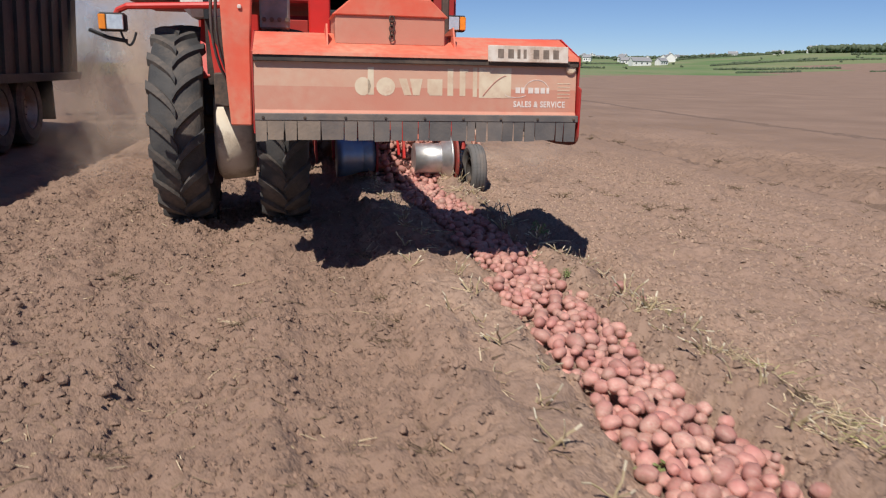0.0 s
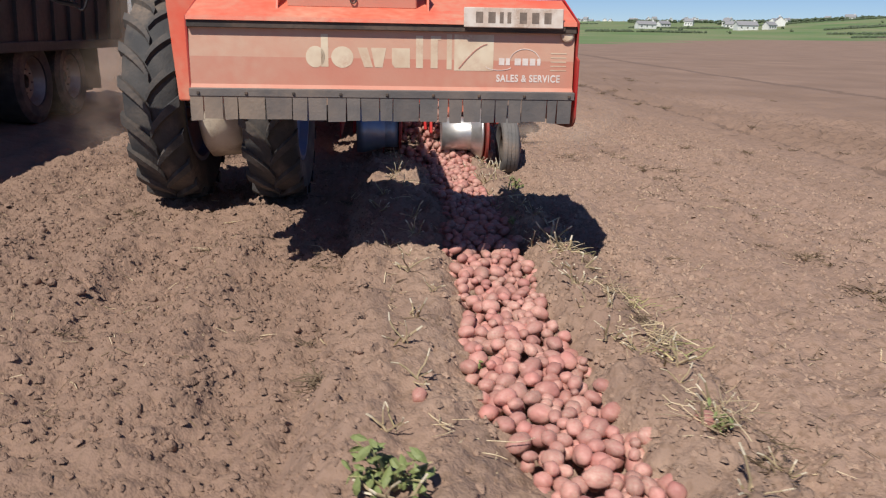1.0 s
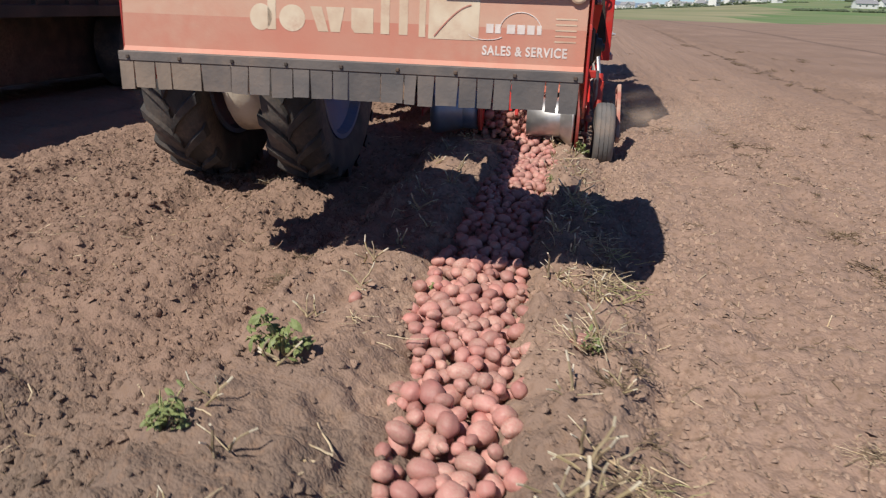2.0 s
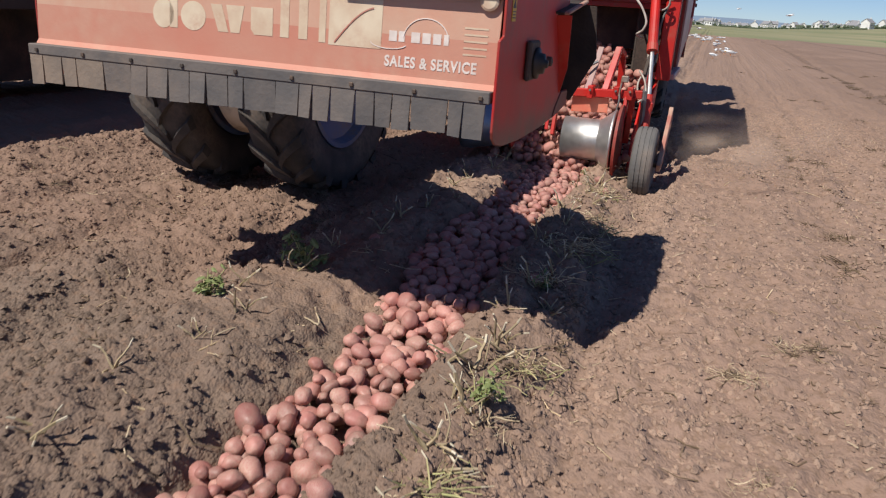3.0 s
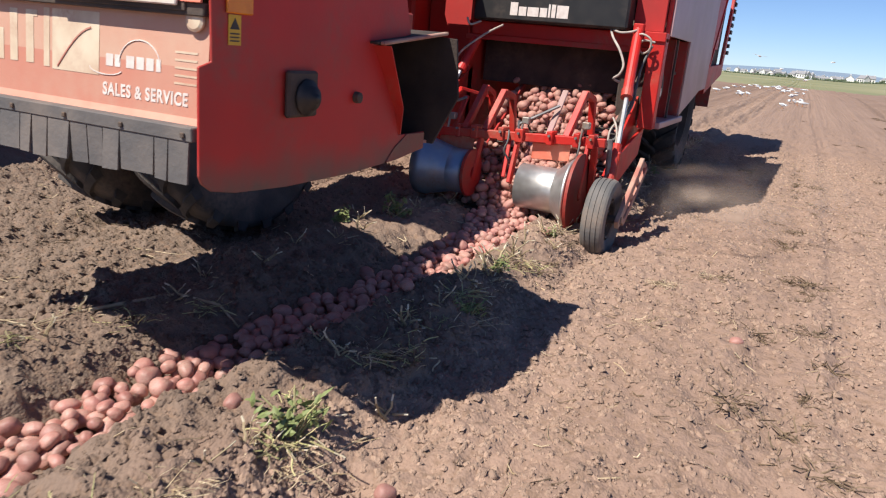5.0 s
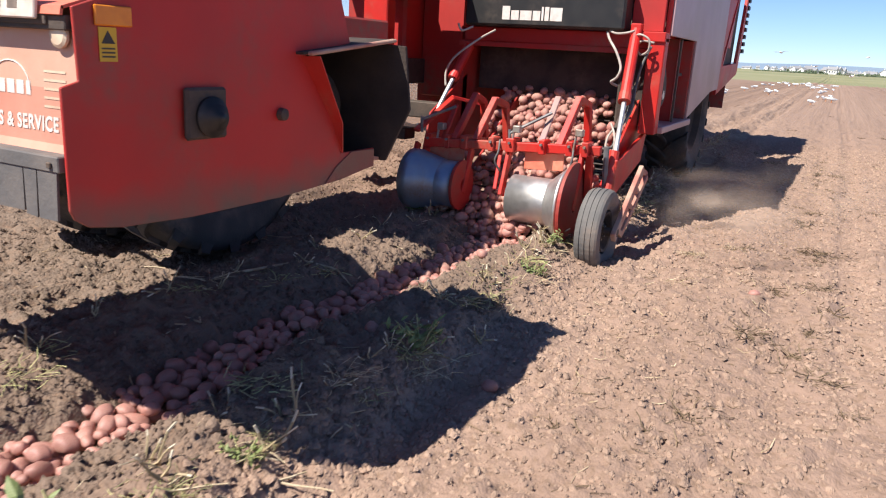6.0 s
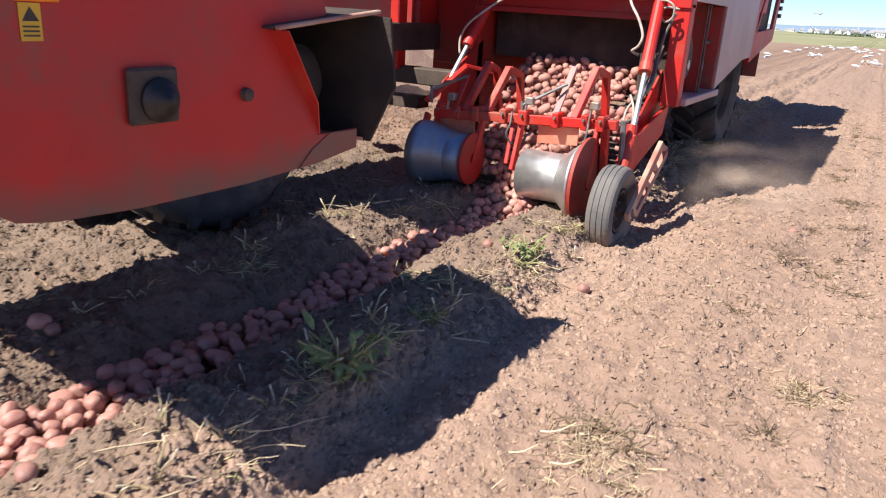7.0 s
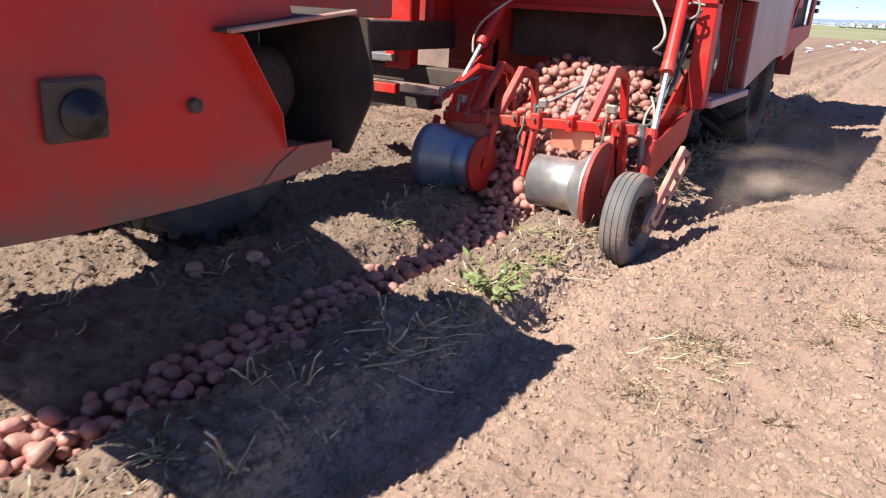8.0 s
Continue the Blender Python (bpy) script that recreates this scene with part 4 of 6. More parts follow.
def build_roller(x0, x1, r0, r1, cone0, cone1, disc_x, disc_r, mat, high=0.36):
    """A diabolo roller: a drum that flares to a cone at one end, with a red end disc."""
    hub = empty("diabolo_roller")
    hub.parent = harvester
    SPIN[hub] = (Vector((0, 4.05, high)), 0.22, 0)
    bm = bmesh.new()
    s = 1 if cone1 > cone0 else -1
    edge = lambda x, r: [(x - s * 0.003, r), (x, r), (x + s * 0.003, r + 0.003)]
    prof = [(x0 if s > 0 else x1, r0 - 0.012), (x0 if s > 0 else x1, r0), *edge(cone0, r0), (cone1 - s * 0.003, r1 - 0.003), (cone1, r1), (x1 if s > 0 else x0, r1), (x1 if s > 0 else x0, r1 - 0.02)]
    lathe(bm, prof[::s], 48, False)
    part("drum", bm, mat, hub, "worn bright steel diabolo drum" if mat is STEEL else "worn blue diabolo drum", True)
    bm = bmesh.new()
    lathe(bm, [(disc_x - 0.012, disc_r), (disc_x + 0.012, disc_r), (disc_x + 0.02, 0.05), (disc_x - 0.02, 0.05)], 40)
    part("end_disc", bm, RED_DARK, hub, "red end disc")
    bm = bmesh.new()
    box(bm, ((cone0 + (x0 if cone1 > cone0 else x1)) / 2 + 0.06, -0.03, r0 - 0.002), ((cone0 + (x0 if cone1 > cone0 else x1)) / 2 + 0.09, 0.03, r0 + 0.003), 0.001)
    part("drum_slot", bm, BLACK, hub)
    return hub


build_roller(0.61, 1.05, 0.18, 0.275, 0.92, 1.03, 1.085, 0.325, STEEL, 0.325)
build_roller(-0.30, 0.14, 0.185, 0.245, 0.0, -0.22, 0.16, 0.2, BLUE_DRUM)


def build_gauge_wheel():
    hub = empty("gauge_wheel")
    hub.parent = harvester
    SPIN[hub] = (Vector((1.33, 3.95, 0.195)), 0.31, 0)
    bm = bmesh.new()
    prof = [(-0.085, 0.19), (-0.092, 0.225), (-0.08, 0.25), (-0.066, 0.259)]
    for c in (-0.04, 0.0, 0.04):
        prof += [(c - 0.0045, 0.2645), (c - 0.003, 0.259), (c + 0.003, 0.259), (c + 0.0045, 0.2645)]
    prof += [(0.066, 0.259), (0.08, 0.25), (0.092, 0.225), (0.085, 0.19), (0.06, 0.14), (-0.06, 0.14)]
    lathe(bm, [(x, r * 1.17) for x, r in prof], 48)
    part("tyre", bm, TYRE_GREY, hub, "narrow ribbed gauge-wheel tyre")
    bm = bmesh.new()
    lathe(bm, [(-0.065, 0.15), (0.065, 0.15), (0.06, 0.13), (0.02, 0.11), (0.02, 0.03), (-0.02, 0.03), (-0.02, 0.11), (-0.06, 0.13)], 32)
    part("rim", bm, DARK, hub)
    bm = bmesh.new()
    for k in range(5):
        a = k * 2 * math.pi / 5
        tube(bm, [(0.02, 0.06 * math.cos(a), 0.06 * math.sin(a)), (0.045, 0.06 * math.cos(a), 0.06 * math.sin(a))], 0.01, 6)
    part("wheel_nuts", bm, GREY, hub)
    # swing arm beside the wheel
    bm = bmesh.new()
    bar(bm, (1.46, 3.90, 0.17), (1.47, 4.52, 0.60), 0.035, 0.075)
    bar(bm, (1.46, 4.10, 0.16), (1.47, 4.70, 0.52), 0.035, 0.05)
    for p, q in (((3.98, 0.22), (4.12, 0.15)), ((4.20, 0.38), (4.36, 0.31)), ((4.36, 0.50), (4.50, 0.41)), ((4.50, 0.60), (4.72, 0.53))):
        bar(bm, (1.462, *p), (1.462, *q), 0.028, 0.045)
    arm = part("swing_arm", bm, TAN, harvester, "mud-caked swing arm of the gauge wheel")
    part("stub_axle", tube(bmesh.new(), [(1.38, 3.95, 0.20), (1.48, 3.95, 0.20)], 0.03, 10), DARK, arm)
    part("spindle", tube(bmesh.new(), [(1.23, 4.32, 0.76), (1.24, 4.36, 0.36)], 0.022, 8), GREY, harvester)


build_gauge_wheel()


def bracket(x, y, z, top, lean, back, w=0.055):
    """A lever on the tool bar: it rises leaning back, then bends rearward and down."""
    bm = bmesh.new()
    bar(bm, (x, y, z), (x + lean * 0.2, y + lean, top), w, 0.05)
    bar(bm, (x + lean * 0.2, y + lean - 0.01, top - 0.01), (x + lean * 0.2 + 0.02, y + lean + back, top - 0.06), w, 0.05)
    bar(bm, (x + lean * 0.2 + 0.02, y + lean + back, top - 0.05), (x + lean * 0.2 + 0.03, y + lean + back + 0.06, top - 0.36), w, 0.045)
    return part("lever", bm, RED, harvester, "red lever on the tool bar")


def build_digger():
    tool = part("tool_bar", bar(bmesh.new(), (-0.24, 4.15, 0.66), (1.22, 4.22, 0.735), 0.07, 0.07, 0.006), RED, harvester, "red square tool bar")
    for x, w in ((-0.2, 0.05), (-0.03, 0.04), (0.12, 0.06), (0.36, 0.05), (0.52, 0.07), (0.78, 0.05), (1.0, 0.05), (1.12, 0.05)):
        z = 0.672 + 0.05 * (x + 0.24)
        clamp = part("clamp", box(bmesh.new(), (x - w / 2, 4.12, z - 0.055), (x + w / 2, 4.26, z + 0.055), 0.006), RED, tool)
        part("bolt", tube(bmesh.new(), [(x, 4.10, z + 0.02), (x, 4.125, z + 0.02)], 0.011, 6), GREY, tool)
    part("tool_plate", prism(bmesh.new(), [(-0.22, 0.50), (0.1, 0.50), (0.1, 0.64), (-0.22, 0.62)], "y", 4.19, 4.2, 0.003), ORANGE_RED, tool)
    part("tool_plate", prism(bmesh.new(), [(0.62, 0.53), (0.94, 0.55), (0.94, 0.68), (0.62, 0.665)], "y", 4.21, 4.22, 0.003), ORANGE_RED, tool)
    bracket(0.02, 4.16, 0.70, 1.06, 0.26, 0.10)
    bracket(0.20, 4.18, 0.71, 1.04, 0.24, 0.16)
    bracket(0.90, 4.20, 0.74, 1.10, 0.24, 0.16)
    part("lever", bar(bmesh.new(), (-0.08, 4.15, 0.68), (-0.04, 4.28, 0.97), 0.05, 0.02), RED, harvester)
    part("lever", bar(bmesh.new(), (0.74, 4.2, 0.72), (0.80, 4.36, 1.10), 0.055, 0.018), PALE, harvester, "worn bright lever plate")
    for p, q in (((-0.26, 4.1, 0.84), (-0.02, 4.24, 0.96)), ((0.5, 4.15, 0.80), (0.8, 4.25, 0.98))):
        rod = part("adjuster_rod", tube(bmesh.new(), [p, q], 0.012, 8), GREY, harvester)
        part("crank", tube(bmesh.new(), [(p[0], p[1], p[2] + 0.03), (p[0] + 0.01, p[1], p[2] - 0.10)], 0.012, 8), GREY, rod)
    for x, z0, z1, y1 in ((0.17, 0.64, 0.34, 4.05), (0.50, 0.68, 0.36, 4.07), (1.09, 0.70, 0.33, 4.05), (-0.33, 0.64, 0.36, 4.05)):
        part("roller_arm", bar(bmesh.new(), (x, 4.19, z0), (x, y1, z1 - 0.04), 0.03, 0.07), RED, harvester)
    part("stone_guard", bar(bmesh.new(), (0.42, 4.2, 0.66), (0.44, 4.08, 0.36), 0.03, 0.02), RED, harvester)
    part("fork_leg", bar(bmesh.new(), (1.14, 4.2, 0.72), (1.12, 4.34, 0.30), 0.05, 0.09), RED, harvester)
    # sloping web trough
    def rise(y):
        return LIFT_SLOPE * (y - LIFT_Y)
    rod = tube(bmesh.new(), [(0.0, 0, 0), (1.16, 0, 0)], 0.009, 5)
    rod = part("web_rod", rod, DARK, harvester)
    for k in range(46):
        y = 4.12 + k * 0.06
        one = rod if k == 0 else new("web_rod", rod.data)
        one.parent, one.location = harvester, (0, y, rise(y) - 0.03)
    # the left plate takes the shade-toned red, the right one the plain red
    for x in (-0.03, 1.17):
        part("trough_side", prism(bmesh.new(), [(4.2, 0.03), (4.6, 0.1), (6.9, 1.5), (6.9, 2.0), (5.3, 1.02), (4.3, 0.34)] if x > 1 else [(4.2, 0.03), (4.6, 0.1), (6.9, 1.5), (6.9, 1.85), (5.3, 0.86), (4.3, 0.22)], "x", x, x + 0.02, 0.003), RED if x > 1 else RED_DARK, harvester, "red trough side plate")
    part("share", prism(bmesh.new(), [(3.95, -0.06), (4.2, 0.05), (4.2, 0.065), (3.95, -0.045)], "x", 0.0, 1.16, 0), DARK, harvester, "soil-smeared digging share")
    part("outer_guard", prism(bmesh.new(), [(4.5, 0.34), (5.35, 0.55), (5.45, 0.80), (4.55, 0.62)], "x", 1.24, 1.27, 0.004), RED, harvester)
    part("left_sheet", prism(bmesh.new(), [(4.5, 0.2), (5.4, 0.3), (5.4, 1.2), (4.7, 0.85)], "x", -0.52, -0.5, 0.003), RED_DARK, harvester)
    # added dark sheet: hides the upper web where deep shade belongs
    part("rubber_curtain", box(bmesh.new(), (-0.45, 5.56, 1.06), (1.16, 5.58, 1.66), 0.003), INSIDE_DARK, harvester, "dark sheet added over the web in place of deep shade")
    part("left_arm", bar(bmesh.new(), (-0.42, 4.3, 0.72), (-0.30, 4.75, 1.0), 0.06, 0.03), RED, harvester)
    part("left_arm", bar(bmesh.new(), (-0.31, 4.72, 1.0), (-0.10, 4.95, 0.94), 0.06, 0.03), RED, harvester)
    # lifting rams
    for top, bottom, mid in (((1.13, 5.22, 1.66), (1.27, 4.42, 0.62), 0.55), ((-0.40, 5.2, 1.45), (-0.50, 4.8, 0.86), 0.5)):
        t, b = Vector(top), Vector(bottom)
        ram = part("ram_barrel", tube(bmesh.new(), [t, t.lerp(b, mid)], 0.045, 14), RED, harvester, "red hydraulic ram")
        part("ram_rod", tube(bmesh.new(), [t.lerp(b, mid), b], 0.02, 10), STEEL, ram)
        part("ram_collar", tube(bmesh.new(), [t.lerp(b, mid - 0.05), t.lerp(b, mid + 0.01)], 0.052, 14), RED, ram)
    part("lower_tube", tube(bmesh.new(), [(1.26, 4.44, 0.72), (1.27, 4.34, 0.40)], 0.042, 12), RED, harvester)
    for pts, r, mat in (
            ([(0.90, 5.16, 1.63), (0.95, 5.08, 1.56), (1.04, 5.0, 1.46), (1.10, 4.96, 1.34), (1.08, 4.95, 1.26), (1.03, 4.97, 1.22), (1.08, 5.0, 1.19)], 0.011, HOSE_PALE),
            ([(0.93, 5.14, 1.63), (1.0, 5.1, 1.61), (1.08, 5.12, 1.62), (1.13, 5.15, 1.64)], 0.010, HOSE_PALE),
            ([(1.14, 5.16, 1.60), (1.20, 5.10, 1.61), (1.27, 5.10, 1.57), (1.27, 5.12, 1.49), (1.21, 5.14, 1.45), (1.17, 5.15, 1.50), (1.20, 5.14, 1.56), (1.30, 5.17, 1.55)], 0.009, HOSE_PALE),
            ([(1.28, 5.17, 1.52), (1.23, 5.12, 1.36), (1.22, 5.05, 1.18), (1.24, 4.9, 1.02), (1.22, 4.75, 0.9)], 0.011, HOSE),
            ([(1.20, 5.1, 1.2), (1.21, 4.95, 1.02), (1.19, 4.78, 0.86), (1.20, 4.6, 0.74), (1.15, 4.5, 0.72)], 0.010, HOSE),
            ([(1.16, 5.0, 1.08), (1.17, 4.86, 0.92), (1.13, 4.7, 0.80), (1.15, 4.58, 0.70)], 0.009, HOSE_PALE),
            ([(1.12, 4.78, 0.90), (1.19, 4.66, 0.82), (1.22, 4.56, 0.70), (1.17, 4.48, 0.64)], 0.009, HOSE_PALE),
            ([(-0.12, 5.14, 1.60), (-0.24, 5.08, 1.52), (-0.36, 5.02, 1.42), (-0.47, 5.0, 1.32), (-0.53, 5.0, 1.2), (-0.50, 4.95, 1.08)], 0.010, HOSE_PALE),
            ([(-0.34, 5.12, 1.62), (-0.42, 5.06, 1.58), (-0.46, 5.06, 1.64)], 0.010, HOSE_PALE),
            ([(0.42, 4.16, 0.74), (0.44, 4.10, 0.66), (0.42, 4.09, 0.58), (0.46, 4.12, 0.50)], 0.008, HOSE),
            ([(1.02, 4.18, 0.78), (1.04, 4.10, 0.68), (1.03, 4.09, 0.56), (1.06, 4.13, 0.48)], 0.008, HOSE)):
        part("hose", tube(bmesh.new(), eased(pts), r, 7), mat, harvester, "weathered pale hydraulic hose" if mat is HOSE_PALE else "black hydraulic hose", True)
    part("ram_clevis", box(bmesh.new(), (1.09, 5.17, 1.62), (1.18, 5.25, 1.70), 0.008), RED, harvester)
    part("ram_clevis", box(bmesh.new(), (1.225, 4.38, 0.58), (1.31, 4.47, 0.66), 0.008), RED, harvester)
    for x, z in ((-0.10, 0.80), (0.56, 0.84), (1.06, 0.86)):
        block = part("crank_block", box(bmesh.new(), (x - 0.03, 4.13, z - 0.03), (x + 0.03, 4.19, z + 0.025), 0.006), GALV, harvester, "bright worn adjuster block")
        part("crank_leg", bar(bmesh.new(), (x - 0.022, 4.15, z - 0.02), (x - 0.03, 4.13, z - 0.15), 0.014, 0.02), GALV, block)
    part("chain_guard", bar(bmesh.new(), (1.17, 4.75, 0.85), (1.19, 5.3, 1.25), 0.03, 0.06), DARK, harvester)


build_digger()


def build_body():
    """The harvester's main body behind the digger."""
    body = part("front_beam", box(bmesh.new(), (-0.55, 5.3, 1.50), (1.25, 5.42, 1.63), 0.008), RED, harvester, "red cross beam over the web mouth")
    part("front_beam_lip", box(bmesh.new(), (-0.55, 5.27, 1.455), (1.25, 5.30, 1.50), 0.004), RED_DARK, body)
    cover = part("name_panel", box(bmesh.new(), (-0.42, 5.10, 1.635), (1.05, 5.34, 2.05), 0.02), BLACK, harvester, "black panel with a white mark of plain shapes")
    # white mark as plain shapes on the black panel
    x = -0.05
    for w, h in ((0.085, 0.115), (0.085, 0.08), (0.12, 0.08), (0.08, 0.08), (0.03, 0.115), (0.05, 0.115), (0.12, 0.11)):
        bm = bmesh.new()
        box(bm, (x, 5.0985, 1.69), (x + w - 0.012, 5.1005, 1.69 + h), 0.0)
        part("mark_block", bm, WHITE, cover)
        x += w
    part("head_plate", box(bmesh.new(), (1.06, 5.31, 1.645), (1.33, 5.36, 2.3), 0.004), RED_DARK, harvester)
    # column and bay on the right
    part("corner_column", box(bmesh.new(), (1.24, 5.22, 0.80), (1.38, 5.36, 1.60), 0.008), RED, harvester, "bright red corner column")
    part("column_head", box(bmesh.new(), (1.10, 5.20, 1.56), (1.38, 5.38, 1.64), 0.006), RED, harvester)
    part("sill", box(bmesh.new(), (1.20, 5.36, 0.80), (1.42, 6.75, 0.86), 0.008), PALE, harvester)
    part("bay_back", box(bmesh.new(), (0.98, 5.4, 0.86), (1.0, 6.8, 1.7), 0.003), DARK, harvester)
    # bay front, divider and rear wall get darker colours for the shade inside
    part("bay_front", box(bmesh.new(), (1.002, 5.385, 0.86), (1.238, 5.40, 1.60), 0.003), INSIDE_DARK, harvester)
    part("bay_divider", box(bmesh.new(), (1.0, 6.10, 0.86), (1.33, 6.13, 1.62), 0.004), RED_DARK, harvester, "red divider of the machine bay")
    part("bay_rail", box(bmesh.new(), (1.34, 6.07, 0.86), (1.36, 6.10, 1.62), 0.003), DARK, harvester)
    part("bay_shelf", box(bmesh.new(), (1.02, 6.14, 1.28), (1.30, 6.60, 1.31), 0.003), DARK, harvester)
    part("bay_pump", lathe(bmesh.new(), [(1.06, 0.11), (1.24, 0.11), (1.27, 0.07), (1.30, 0.07)], 20, False), GREY, harvester, "grey pump in the machine bay", True).location = (0, 6.36, 1.08)
    part("bay_wall", box(bmesh.new(), (1.0, 6.62, 0.80), (1.37, 6.66, 1.62), 0.004), RED_DARK, harvester, "red rear wall of the machine bay")
    bm = bmesh.new()
    tube(bm, [(1.08, 5.62, 1.12), (1.30, 5.62, 1.12)], 0.09, 16)
    motor = part("drive_motor", bm, GREY, harvester, "grey hydraulic drive motor", False)
    part("motor_cap", tube(bmesh.new(), [(1.30, 5.62, 1.12), (1.34, 5.62, 1.12)], 0.04, 10), STEEL, motor)
    part("gearbox", box(bmesh.new(), (1.02, 5.48, 0.88), (1.26, 5.80, 1.04), 0.02), DARK, motor)
    part("upper_motor", box(bmesh.new(), (1.05, 5.5, 1.28), (1.28, 5.85, 1.5), 0.02), RED_DARK, motor)
    for k in range(3):
        part("hose", tube(bmesh.new(), sag((1.28, 5.48 + 0.06 * k, 1.5), (1.30, 5.58 + 0.05 * k, 1.0), 0.05, side=(0.04, 0.05, 0)), 0.012, 6), HOSE, harvester)
    part("upper_cover", prism(bmesh.new(), [(5.38, 1.63), (9.4, 1.63), (9.6, 2.9), (5.38, 2.6)], "x", 1.33, 1.37, 0.006), RED, harvester)
    part("roof_cover", box(bmesh.new(), (-1.5, 5.42, 2.45), (1.34, 9.4, 2.6), 0.03), RED_DARK, harvester)
    side = part("side_panel", prism(bmesh.new(), [(6.66, 0.86), (8.05, 1.10), (8.6, 1.12), (8.6, 2.3), (5.40, 1.95), (5.40, 1.62), (6.66, 1.62)], "x", 1.37, 1.39, 0.004), PALE, harvester, "dust-bleached side panel")
    part("rear_frame", prism(bmesh.new(), [(8.6, 1.05), (10.4, 1.3), (10.7, 2.6), (10.5, 2.6), (10.2, 1.45), (8.8, 1.4), (8.8, 2.4), (8.6, 2.4)], "x", 1.34, 1.38, 0.004), RED, harvester)
    part("rear_brace", bar(bmesh.new(), (1.36, 8.8, 1.4), (1.36, 9.6, 2.4), 0.05, 0.05), RED, harvester)
    # bunker stands out of view, added for the long shadow to the right
    bunker = part("bunker", box(bmesh.new(), (-1.5, 10.35, 1.15), (0.85, 13.8, 4.0), 0.06), RED_DARK, harvester, "unseen red bunker at the rear, added for its shadow")
    for k in range(5):
        part("bunker_rib", box(bmesh.new(), (0.85, 10.6 + 0.7 * k, 1.25), (0.89, 10.68 + 0.7 * k, 3.95), 0.006), RED_DARK, bunker)
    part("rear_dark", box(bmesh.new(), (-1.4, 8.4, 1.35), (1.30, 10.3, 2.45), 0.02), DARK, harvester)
    bm = bmesh.new()
    for k in range(9):
        box(bm, (1.33, 10.55, 1.6 + 0.1 * k), (1.40, 10.72, 1.655 + 0.1 * k), 0.004)
    part("cooling_slats", bm, BLACK, harvester)
    part("mud_flap", prism(bmesh.new(), [(1.15, 0.85), (1.36, 0.85), (1.36, 1.2), (1.15, 1.2)], "y", 9.55, 9.57, 0), RED_DARK, harvester)
    # the closed inside behind the web, coloured dark for the shade in there
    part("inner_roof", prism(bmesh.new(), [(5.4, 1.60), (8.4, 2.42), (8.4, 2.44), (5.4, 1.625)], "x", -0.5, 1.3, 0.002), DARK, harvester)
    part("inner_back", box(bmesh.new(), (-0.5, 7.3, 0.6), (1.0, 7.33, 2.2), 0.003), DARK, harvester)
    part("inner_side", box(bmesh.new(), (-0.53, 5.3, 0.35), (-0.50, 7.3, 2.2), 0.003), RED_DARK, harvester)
    part("lower_body", box(bmesh.new(), (-1.35, 5.9, 0.75), (-0.53, 8.3, 2.4), 0.02), RED_DARK, harvester)
    # left of the mouth: frame posts
    part("left_post", box(bmesh.new(), (-1.43, 4.95, 0.88), (-1.16, 5.1, 2.3), 0.01), RED, harvester, "bright red frame post")
    part("left_cover", box(bmesh.new(), (-1.19, 5.7, 0.93), (-0.55, 5.8, 1.95), 0.01), RED_DARK, harvester)
    # deck pieces added overhead, out of view, to shade the left covers
    deck = part("walkway_deck", box(bmesh.new(), (-1.15, 4.55, 1.98), (-0.43, 5.4, 2.06), 0.008), DARK, harvester, "unseen dark deck added to shade the left covers")
    part("rear_deck", box(bmesh.new(), (-1.9, 5.12, 1.98), (-1.155, 5.76, 2.06), 0.008), DARK, deck)
    part("deck_edge", box(bmesh.new(), (-1.15, 4.53, 1.94), (-0.43, 4.549, 2.08), 0.004), DARK, deck)
    part("left_beam", box(bmesh.new(), (-1.95, 5.0, 0.76), (-0.55, 5.2, 0.91), 0.01), DARK, harvester)
    part("left_tray", box(bmesh.new(), (-1.95, 4.9, 0.94), (-1.3, 5.2, 1.0), 0.006), GREY, harvester)
    part("left_red_strip", box(bmesh.new(), (-1.85, 5.0, 0.64), (-1.34, 5.08, 0.73), 0.006), RED, harvester)
    part("left_sill", box(bmesh.new(), (-1.95, 5.1, 0.52), (-1.0, 5.3, 0.63), 0.006), DARK, harvester)
    part("sorting_body", box(bmesh.new(), (-1.9, 5.35, 1.2), (-1.2, 8.5, 2.5), 0.03), RED_DARK, harvester)
    return side


build_body()


# ---- trailer ----
trailer = empty("farm_trailer", (-4.95, 9.0, 0), label="dark high-sided farm trailer driven beside the harvester", category="trailer")


